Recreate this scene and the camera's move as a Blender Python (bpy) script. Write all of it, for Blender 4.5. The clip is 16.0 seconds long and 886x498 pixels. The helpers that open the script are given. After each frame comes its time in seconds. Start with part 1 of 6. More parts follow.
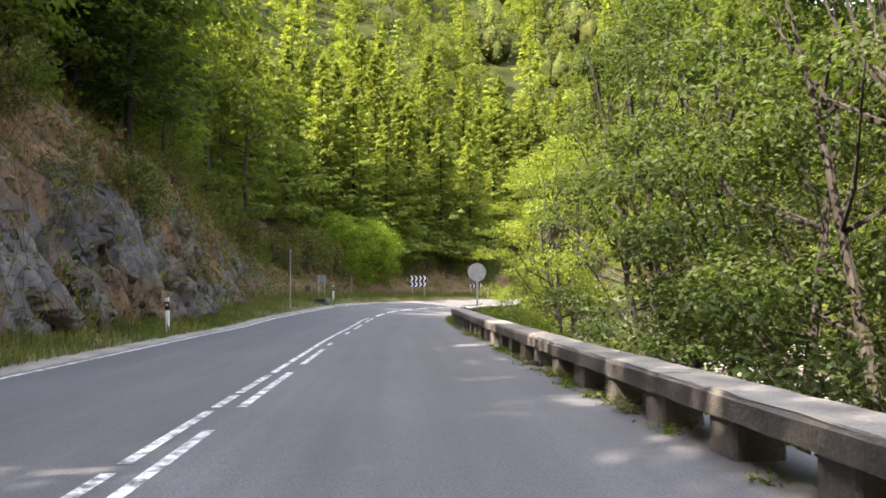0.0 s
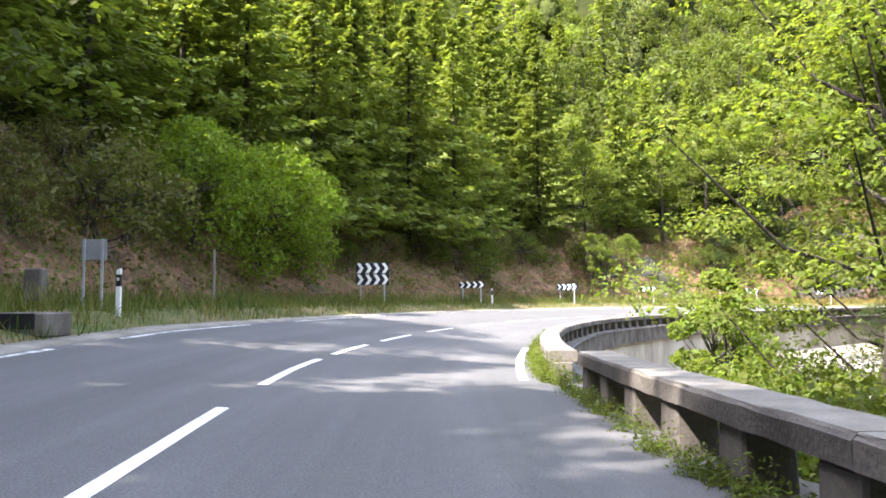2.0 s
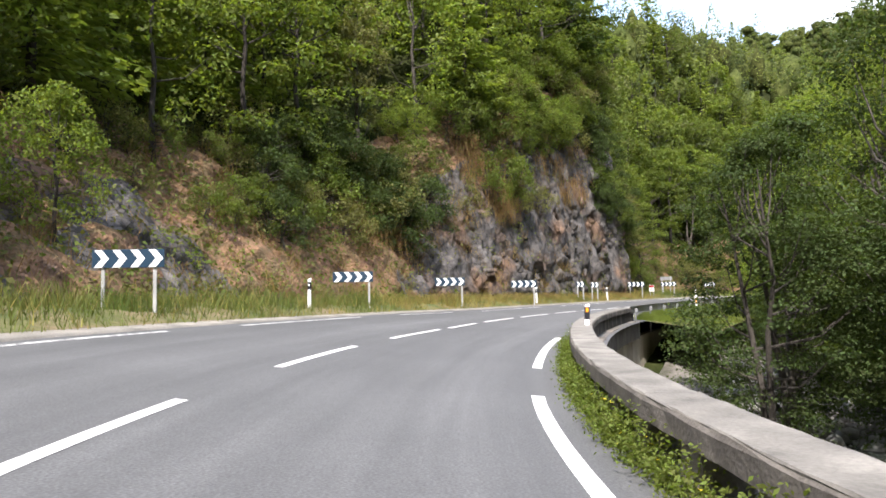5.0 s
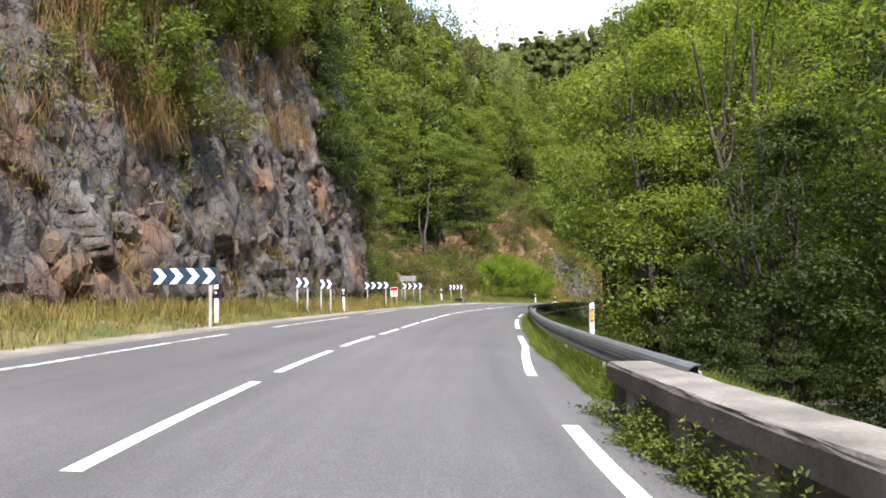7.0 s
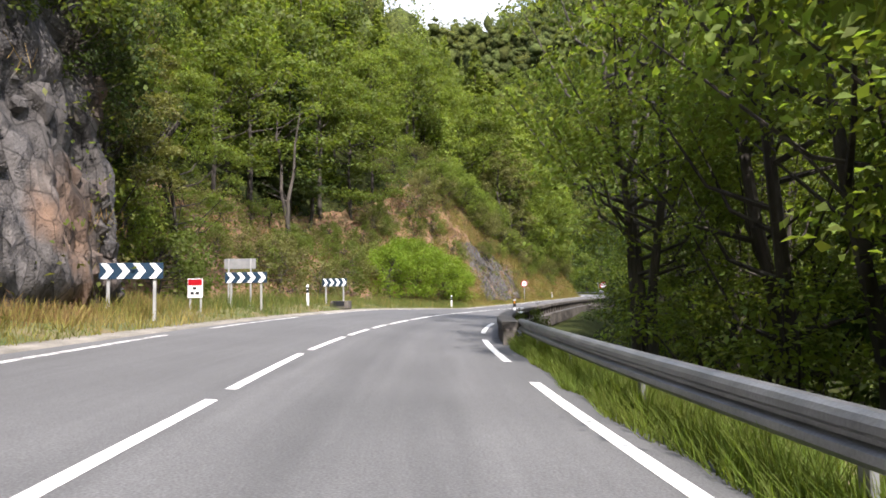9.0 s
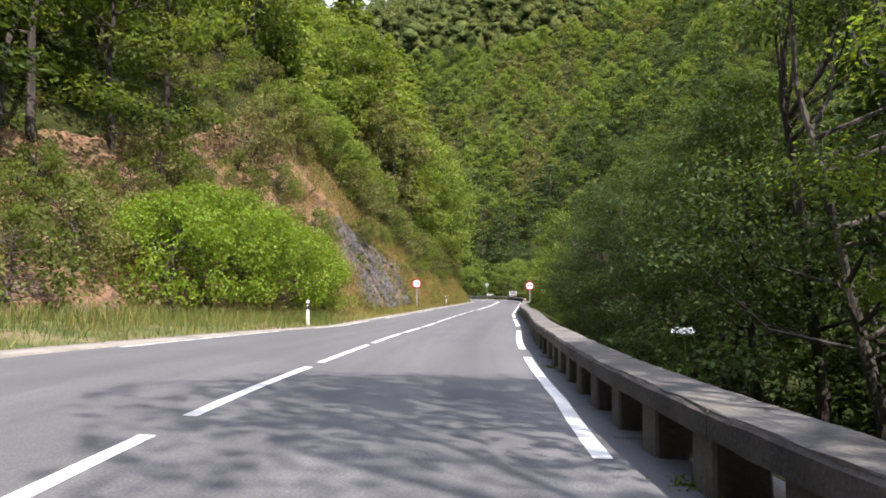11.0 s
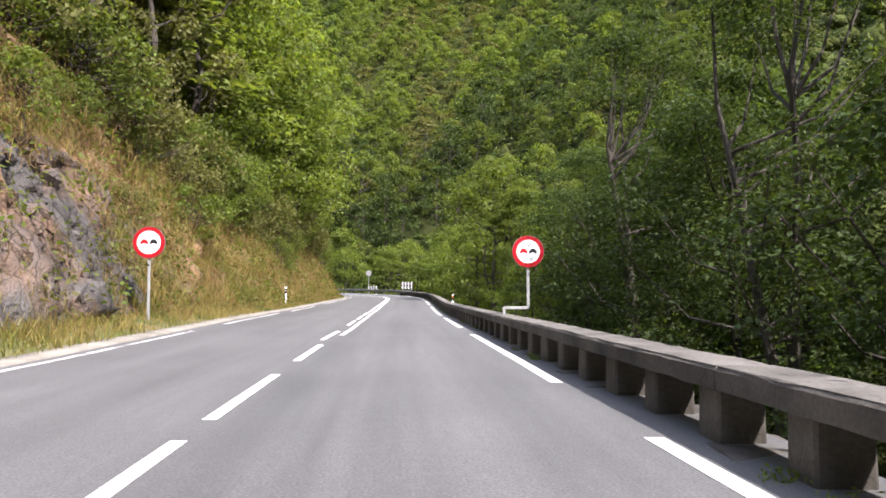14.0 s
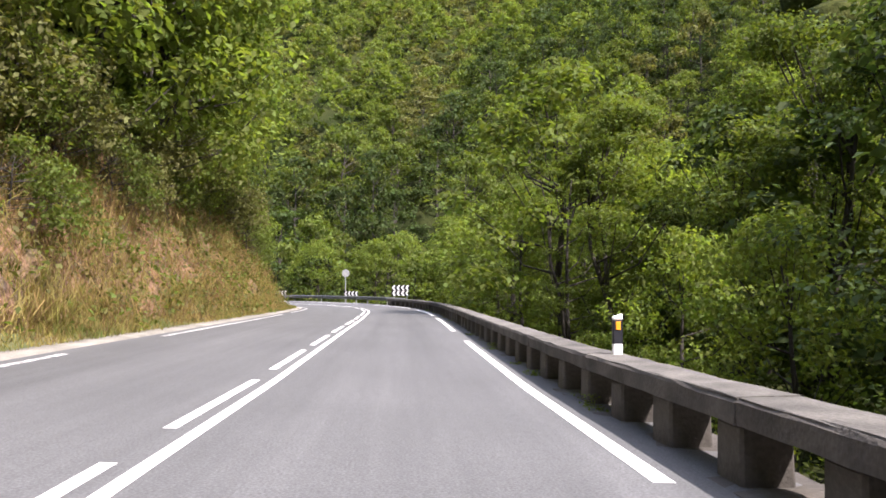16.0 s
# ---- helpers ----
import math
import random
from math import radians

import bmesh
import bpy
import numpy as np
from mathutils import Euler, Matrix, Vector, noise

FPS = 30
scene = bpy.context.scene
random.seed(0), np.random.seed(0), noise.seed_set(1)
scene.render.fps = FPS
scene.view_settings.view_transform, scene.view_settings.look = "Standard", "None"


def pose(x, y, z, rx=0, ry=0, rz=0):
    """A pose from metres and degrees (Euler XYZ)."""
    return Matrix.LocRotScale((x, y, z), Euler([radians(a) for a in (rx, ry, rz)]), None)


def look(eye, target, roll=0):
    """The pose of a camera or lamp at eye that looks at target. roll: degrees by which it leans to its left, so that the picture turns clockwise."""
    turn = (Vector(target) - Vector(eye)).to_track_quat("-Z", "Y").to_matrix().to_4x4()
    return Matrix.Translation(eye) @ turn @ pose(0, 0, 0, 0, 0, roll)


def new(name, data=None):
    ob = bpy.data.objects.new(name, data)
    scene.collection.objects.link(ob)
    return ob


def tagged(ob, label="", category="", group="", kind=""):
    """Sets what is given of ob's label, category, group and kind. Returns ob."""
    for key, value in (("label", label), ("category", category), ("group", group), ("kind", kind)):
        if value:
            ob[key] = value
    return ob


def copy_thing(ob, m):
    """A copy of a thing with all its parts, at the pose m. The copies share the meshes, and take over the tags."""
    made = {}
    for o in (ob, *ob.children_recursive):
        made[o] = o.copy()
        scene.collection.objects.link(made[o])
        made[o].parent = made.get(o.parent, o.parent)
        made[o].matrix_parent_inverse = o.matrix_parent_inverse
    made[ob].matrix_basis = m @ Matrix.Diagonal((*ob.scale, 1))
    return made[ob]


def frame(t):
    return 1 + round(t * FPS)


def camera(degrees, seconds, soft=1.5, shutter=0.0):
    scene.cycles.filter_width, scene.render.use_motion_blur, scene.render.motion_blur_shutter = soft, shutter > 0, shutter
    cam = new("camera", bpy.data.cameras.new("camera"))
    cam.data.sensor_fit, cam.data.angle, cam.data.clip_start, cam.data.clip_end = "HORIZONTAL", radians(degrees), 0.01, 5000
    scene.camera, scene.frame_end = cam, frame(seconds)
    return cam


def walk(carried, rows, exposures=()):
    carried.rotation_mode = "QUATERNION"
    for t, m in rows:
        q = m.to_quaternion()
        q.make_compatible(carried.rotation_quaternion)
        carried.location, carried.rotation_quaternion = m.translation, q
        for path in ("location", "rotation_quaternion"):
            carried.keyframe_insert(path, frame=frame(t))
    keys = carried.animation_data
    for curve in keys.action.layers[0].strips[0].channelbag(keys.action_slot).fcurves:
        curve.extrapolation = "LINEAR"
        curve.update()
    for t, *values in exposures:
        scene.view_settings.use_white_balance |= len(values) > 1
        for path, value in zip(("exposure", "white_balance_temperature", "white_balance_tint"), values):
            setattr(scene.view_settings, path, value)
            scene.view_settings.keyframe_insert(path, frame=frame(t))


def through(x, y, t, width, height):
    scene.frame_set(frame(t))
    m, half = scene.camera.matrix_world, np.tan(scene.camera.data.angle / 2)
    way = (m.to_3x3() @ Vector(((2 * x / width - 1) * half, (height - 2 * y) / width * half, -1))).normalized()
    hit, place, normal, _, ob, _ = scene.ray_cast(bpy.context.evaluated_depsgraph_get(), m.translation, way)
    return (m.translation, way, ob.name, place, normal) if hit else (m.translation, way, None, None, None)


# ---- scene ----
cam = camera(62.0, 16.0, soft=1.7)
# seconds, x, y, z, yaw, pitch, roll
PATH = [
    (0.0, 0.00, 0.00, 1.118, -0.00, 3.63, 0.58),
    (0.5, -0.52, 8.96, 1.118, -0.20, 3.46, 0.88),
    (1.0, -1.09, 17.61, 1.100, -0.86, 3.75, 0.13),
    (1.5, -1.57, 26.21, 1.128, -2.12, 4.01, 0.28),
    (2.0, -1.80, 34.59, 1.138, -4.56, 4.10, 0.45),
    (2.5, -1.41, 42.85, 1.116, -8.53, 3.87, 1.12),
    (3.0, -0.29, 50.61, 1.119, -15.25, 3.38, 1.68),
    (3.5, 1.63, 57.95, 1.123, -22.53, 3.06, 1.83),
    (4.0, 4.40, 64.81, 1.135, -30.16, 3.15, 1.23),
    (4.2, 5.70, 67.34, 1.124, -32.98, 3.34, 1.38),
    (4.5, 7.89, 70.97, 1.120, -37.96, 3.50, 1.20),
    (5.0, 12.16, 76.48, 1.120, -46.75, 3.58, 0.98),
    (5.5, 17.09, 81.30, 1.120, -53.50, 3.61, 0.90),
    (6.0, 22.44, 85.49, 1.120, -58.36, 3.69, 0.90),
    (6.3, 25.77, 87.72, 1.125, -61.65, 3.86, 0.93),
    (6.5, 28.02, 89.08, 1.115, -64.49, 3.71, 0.94),
    (7.0, 33.80, 92.03, 1.122, -70.59, 3.63, 0.96),
    (7.5, 39.86, 94.41, 1.132, -74.64, 3.80, 0.65),
    (8.0, 46.11, 96.44, 1.119, -76.79, 3.82, 0.71),
    (8.2, 48.65, 97.20, 1.108, -77.10, 3.68, 0.49),
    (8.5, 52.51, 98.31, 1.120, -77.80, 3.62, 0.58),
    (9.0, 59.13, 100.06, 1.120, -79.40, 3.60, 0.66),
    (9.5, 66.02, 101.69, 1.120, -81.40, 3.59, 0.67),
    (10.0, 73.18, 103.10, 1.120, -83.74, 3.55, 0.59),
    (10.3, 77.59, 103.79, 1.098, -85.30, 3.48, 0.52),
    (10.5, 80.56, 104.18, 1.110, -86.53, 3.72, 0.58),
    (11.0, 88.10, 104.86, 1.129, -89.91, 3.83, 0.64),
    (11.5, 95.57, 105.14, 1.119, -93.70, 3.40, 0.99),
    (12.0, 103.00, 104.99, 1.119, -97.11, 3.15, 1.29),
    (12.5, 110.76, 104.43, 1.118, -98.52, 3.18, 1.13),
    (13.0, 118.53, 103.78, 1.124, -98.58, 3.34, 0.96),
    (13.5, 126.43, 103.17, 1.129, -98.64, 3.51, 0.53),
    (14.0, 134.46, 102.54, 1.119, -99.28, 3.32, 0.06),
    (14.5, 142.45, 101.76, 1.103, -99.86, 3.65, -0.28),
    (15.0, 150.38, 100.80, 1.106, -100.02, 3.54, 0.91),
    (15.5, 158.41, 99.90, 1.116, -99.81, 3.86, 0.76),
    (16.0, 166.51, 98.95, 1.150, -99.84, 3.92, -0.03),
]
walk(cam, [(t, pose(x, y, z, 90 + pitch, roll, yaw)) for t, x, y, z, yaw, pitch, roll in PATH],
     [(0.0, 2.38, 7500, 17), (1.0, 2.48, 7100, 16), (1.6, 2.5, 6800, 15), (2.2, 2.25, 6600, 15), (3.0, 1.65, 6500, 13), (4.0, 1.3, 6450, 12), (6.5, 1.12, 6500, 14), (9.0, 1.2, 6500, 15), (10.5, 1.23, 6500, 17), (11.0, 1.2, 6500, 17), (12.5, 1.32, 6500, 16), (16.0, 1.37, 6500, 19)])

# ---- light ----
SUN_DIR = Vector((-0.86, -0.51, 0.0)).normalized()
SUN_UP = radians(50)
world = bpy.data.worlds.new("sky")
scene.world = world
world.use_nodes = True
wn = world.node_tree.nodes
sky = wn.new("ShaderNodeTexSky")
sky.sky_type, sky.sun_disc = "NISHITA", False
sky.sun_elevation = SUN_UP
sky.sun_rotation = math.atan2(SUN_DIR.x, SUN_DIR.y)
sky.air_density, sky.dust_density = 1.0, 2.0
wn["Background"].inputs["Strength"].default_value = 0.26
tex, cloud, veil = wn.new("ShaderNodeTexCoord"), wn.new("ShaderNodeTexNoise"), wn.new("ShaderNodeMixRGB")
cloud.inputs["Scale"].default_value, cloud.inputs["Detail"].default_value = 2.6, 6
fade = wn.new("ShaderNodeValToRGB")
fade.color_ramp.elements[0].position, fade.color_ramp.elements[1].position = 0.4, 0.62
veil.inputs[2].default_value = (3.0, 3.25, 3.7, 1)
for a, b in ((tex.outputs["Generated"], cloud.inputs["Vector"]), (cloud.outputs["Fac"], fade.inputs[0]), (fade.outputs[0], veil.inputs[0]),
             (sky.outputs[0], veil.inputs[1]), (veil.outputs[0], wn["Background"].inputs["Color"])):
    world.node_tree.links.new(a, b)
sun = new("sun", bpy.data.lights.new("sun", "SUN"))
sun.data.energy, sun.data.angle, sun.data.color = 4.5, radians(0.55), (1.0, 0.95, 0.87)
toward = (SUN_DIR * math.cos(SUN_UP) + Vector((0, 0, math.sin(SUN_UP)))).normalized()
sun.matrix_world = look(toward * 200, (0, 0, 0))

# ---- materials ----


def mat(name, colors, scale=2.0, rough=0.85, bump=0.2, fine=40.0, stretch=(1, 1, 1), island=0.0, obj=0.0, metal=0.0,
        through=0.0, spec=0.3, bump_dist=0.05, stain=0.35, coords="Object", cells=0.0):
    """A surface: two colours mixed by coarse noise, fine grain over it, relief; random shifts by island or object."""
    m = bpy.data.materials.new(name)
    m.use_nodes = True
    nt = m.node_tree
    n, l = nt.nodes, nt.links
    bsdf = n["Principled BSDF"]
    bsdf.inputs["Roughness"].default_value = rough
    bsdf.inputs["Metallic"].default_value = metal
    bsdf.inputs["Specular IOR Level"].default_value = spec
    tc = n.new("ShaderNodeTexCoord")
    mp = n.new("ShaderNodeMapping")
    mp.inputs["Scale"].default_value = stretch
    l.new(tc.outputs[coords], mp.inputs[0])
    coarse = n.new("ShaderNodeTexNoise")
    coarse.inputs["Scale"].default_value, coarse.inputs["Detail"].default_value = scale, 6
    l.new(mp.outputs[0], coarse.inputs["Vector"])
    grain = n.new("ShaderNodeTexNoise")
    grain.inputs["Scale"].default_value, grain.inputs["Detail"].default_value = fine, 3
    l.new(mp.outputs[0], grain.inputs["Vector"])
    ramp = n.new("ShaderNodeValToRGB")
    els = ramp.color_ramp.elements
    els[0].position, els[1].position = 0.3, 0.7
    for k, c in enumerate(colors):
        e = els[k] if k < 2 else els.new(0.3 + 0.4 * k / len(colors))
        e.color = (*c, 1)
    if len(colors) > 2:
        for k, e in enumerate(els):
            e.position = 0.3 + 0.4 * k / (len(colors) - 1)
        for k, c in enumerate(colors):
            els[k].color = (*c, 1)
    l.new(coarse.outputs["Fac"], ramp.inputs[0])
    hsv = n.new("ShaderNodeHueSaturation")
    mr = n.new("ShaderNodeMapRange")
    mr.inputs["To Min"].default_value, mr.inputs["To Max"].default_value = 1 - stain, 1 + stain
    l.new(grain.outputs["Fac"], mr.inputs["Value"])
    val = mr.outputs[0]
    for amount, kind in ((island, "ShaderNodeNewGeometry"), (obj, "ShaderNodeObjectInfo")):
        if amount:
            g = n.new(kind)
            r = n.new("ShaderNodeMapRange")
            r.inputs["To Min"].default_value, r.inputs["To Max"].default_value = 1 - amount, 1 + amount
            l.new(g.outputs["Random Per Island" if kind.endswith("Geometry") else "Random"], r.inputs["Value"])
            mu = n.new("ShaderNodeMath")
            mu.operation = "MULTIPLY"
            l.new(val, mu.inputs[0])
            l.new(r.outputs[0], mu.inputs[1])
            val = mu.outputs[0]
            if amount > 0.2:
                h = n.new("ShaderNodeMapRange")
                h.inputs["To Min"].default_value, h.inputs["To Max"].default_value = 0.5 - amount * 0.06, 0.5 + amount * 0.05
                l.new(g.outputs["Random Per Island" if kind.endswith("Geometry") else "Random"], h.inputs["Value"])
                l.new(h.outputs[0], hsv.inputs["Hue"])
    if cells:
        vo = n.new("ShaderNodeTexVoronoi")
        vo.inputs["Scale"].default_value = cells
        l.new(mp.outputs[0], vo.inputs["Vector"])
        r = n.new("ShaderNodeMapRange")
        r.inputs["To Min"].default_value, r.inputs["To Max"].default_value = 0.65, 1.35
        l.new(vo.outputs["Color"], r.inputs["Value"])
        crack = n.new("ShaderNodeTexVoronoi")
        crack.feature = "DISTANCE_TO_EDGE"
        crack.inputs["Scale"].default_value = cells * 2.2
        l.new(mp.outputs[0], crack.inputs["Vector"])
        cut = n.new("ShaderNodeMapRange")
        cut.inputs["From Max"].default_value, cut.inputs["To Min"].default_value = 0.12, 0.45
        l.new(crack.outputs["Distance"], cut.inputs["Value"])
        cm = n.new("ShaderNodeMath")
        cm.operation = "MULTIPLY"
        l.new(val, cm.inputs[0])
        l.new(cut.outputs[0], cm.inputs[1])
        val = cm.outputs[0]
        mu = n.new("ShaderNodeMath")
        mu.operation = "MULTIPLY"
        l.new(val, mu.inputs[0])
        l.new(r.outputs[0], mu.inputs[1])
        val = mu.outputs[0]
    l.new(val, hsv.inputs["Value"])
    l.new(ramp.outputs[0], hsv.inputs["Color"])
    l.new(hsv.outputs[0], bsdf.inputs["Base Color"])
    if bump:
        b = n.new("ShaderNodeBump")
        b.inputs["Strength"].default_value, b.inputs["Distance"].default_value = bump, bump_dist
        ad = n.new("ShaderNodeMath")
        l.new(grain.outputs["Fac"], ad.inputs[0])
        l.new(coarse.outputs["Fac"], ad.inputs[1])
        l.new(ad.outputs[0], b.inputs["Height"])
        l.new(b.outputs[0], bsdf.inputs["Normal"])
    if through:
        tr = n.new("ShaderNodeBsdfTranslucent")
        mx = n.new("ShaderNodeMixShader")
        mx.inputs[0].default_value = through
        warm = n.new("ShaderNodeMixRGB")
        warm.blend_type, warm.inputs[0].default_value = "MULTIPLY", 1.0
        warm.inputs[2].default_value = (1.35, 1.38, 0.5, 1)
        l.new(hsv.outputs[0], warm.inputs[1])
        l.new(warm.outputs[0], tr.inputs["Color"])
        l.new(bsdf.outputs[0], mx.inputs[1])
        l.new(tr.outputs[0], mx.inputs[2])
        l.new(mx.outputs[0], n["Material Output"].inputs[0])
    return m


def asphalt():
    """Worn asphalt: aggregate, long streaks and wheel tracks that follow the road."""
    m = bpy.data.materials.new("asphalt")
    m.use_nodes = True
    n, l = m.node_tree.nodes, m.node_tree.links
    bsdf = n["Principled BSDF"]
    bsdf.inputs["Specular IOR Level"].default_value = 0.3
    uv = n.new("ShaderNodeUVMap")
    uv.uv_map = "along"
    value = None
    for stretch, scale, detail, lo, hi in (((0.02, 1.0, 1), 1.1, 3, 0.8, 1.2), ((0.05, 1.0, 1), 5.0, 4, 0.9, 1.1), ((1, 1, 1), 0.35, 5, 0.88, 1.12), ((1, 1, 1), 45, 2, 0.62, 1.4), ((1, 1, 1), 9, 3, 0.9, 1.1)):
        mp, no, mr = n.new("ShaderNodeMapping"), n.new("ShaderNodeTexNoise"), n.new("ShaderNodeMapRange")
        mp.inputs["Scale"].default_value = stretch
        no.inputs["Scale"].default_value, no.inputs["Detail"].default_value = scale, detail
        mr.inputs["From Min"].default_value, mr.inputs["From Max"].default_value = 0.25, 0.75
        mr.inputs["To Min"].default_value, mr.inputs["To Max"].default_value = lo, hi
        l.new(uv.outputs[0], mp.inputs[0])
        l.new(mp.outputs[0], no.inputs["Vector"])
        l.new(no.outputs["Fac"], mr.inputs["Value"])
        if scale == 45:
            bump = n.new("ShaderNodeBump")
            bump.inputs["Strength"].default_value, bump.inputs["Distance"].default_value = 0.35, 0.008
            l.new(no.outputs["Fac"], bump.inputs["Height"])
            l.new(bump.outputs[0], bsdf.inputs["Normal"])
        if value:
            mu = n.new("ShaderNodeMath")
            mu.operation = "MULTIPLY"
            l.new(value, mu.inputs[0])
            l.new(mr.outputs[0], mu.inputs[1])
            value = mu.outputs[0]
        else:
            value = mr.outputs[0]
    hsv = n.new("ShaderNodeHueSaturation")
    hsv.inputs["Color"].default_value = (0.096, 0.096, 0.098, 1)
    l.new(value, hsv.inputs["Value"])
    l.new(hsv.outputs[0], bsdf.inputs["Base Color"])
    rough = n.new("ShaderNodeMapRange")
    rough.inputs["From Min"].default_value, rough.inputs["From Max"].default_value = 0.6, 1.4
    rough.inputs["To Min"].default_value, rough.inputs["To Max"].default_value = 0.72, 0.9
    l.new(value, rough.inputs["Value"])
    l.new(rough.outputs[0], bsdf.inputs["Roughness"])
    return m


def worn_paint(name, wear):
    """White road paint through which the asphalt shows where it has worn off; wear: 0 fresh to 1."""
    m = mat(name, [(0.56, 0.56, 0.54), (0.74, 0.74, 0.72)], 3, 0.6, 0.1, 60, stain=0.15, bump_dist=0.005)
    n, l = m.node_tree.nodes, m.node_tree.links
    bsdf = n["Principled BSDF"]
    tc, spots, ramp, mix = n.new("ShaderNodeTexCoord"), n.new("ShaderNodeTexNoise"), n.new("ShaderNodeMapRange"), n.new("ShaderNodeMixRGB")
    spots.inputs["Scale"].default_value, spots.inputs["Detail"].default_value, spots.inputs["Roughness"].default_value = 5.0, 8, 0.75
    ramp.inputs["From Min"].default_value, ramp.inputs["From Max"].default_value = 0.66 - 0.22 * wear, 0.74 - 0.16 * wear
    mix.inputs[2].default_value = (0.13, 0.13, 0.132, 1)
    l.new(tc.outputs["Object"], spots.inputs["Vector"])
    l.new(spots.outputs["Fac"], ramp.inputs["Value"])
    l.new(ramp.outputs[0], mix.inputs[0])
    l.new(bsdf.inputs["Base Color"].links[0].from_socket, mix.inputs[1])
    l.new(mix.outputs[0], bsdf.inputs["Base Color"])
    return m


ASPHALT = asphalt()
PAINT = worn_paint("road_paint", 0.35)
OLD_PAINT = worn_paint("worn_road_paint", 1.0)
GUTTER = mat("gutter_concrete", [(0.15, 0.14, 0.12), (0.3, 0.275, 0.24)], 1.2, 0.9, 0.4, 30, stain=0.25)
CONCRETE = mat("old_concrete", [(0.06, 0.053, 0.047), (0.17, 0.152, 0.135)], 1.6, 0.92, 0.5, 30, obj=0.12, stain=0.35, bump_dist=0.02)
# darker copy of old_concrete, standing in for shade on the parapet's face
SHADED_CONCRETE = mat("shaded_concrete", [(0.04, 0.036, 0.033), (0.115, 0.102, 0.09)], 1.6, 0.92, 0.5, 30, obj=0.12, stain=0.4, bump_dist=0.02)
# paler tones for the beam tops, standing in for sun on them
GREY_LIT_TOP = mat("grey_lit_top_concrete", [(0.075, 0.07, 0.064), (0.17, 0.158, 0.142)], 2.2, 0.9, 0.6, 30, obj=0.1, stain=0.5, bump_dist=0.02)
LIT_TOP = mat("worn_lit_top_concrete", [(0.115, 0.107, 0.096), (0.24, 0.223, 0.2)], 2.2, 0.9, 0.5, 36, obj=0.1, stain=0.35, bump_dist=0.015)
WALL = mat("stained_wall_concrete", [(0.24, 0.205, 0.16), (0.46, 0.41, 0.34), (0.54, 0.49, 0.42)], 0.7, 0.92, 0.4, 12, stretch=(1, 1, 0.25), stain=0.35)
SOIL = mat("bank_soil", [(0.085, 0.08, 0.035), (0.2, 0.115, 0.062), (0.13, 0.095, 0.05), (0.25, 0.145, 0.085), (0.115, 0.068, 0.045), (0.18, 0.14, 0.105)], 0.7, 0.95, 1.0, 9, stain=0.6, bump_dist=0.15)

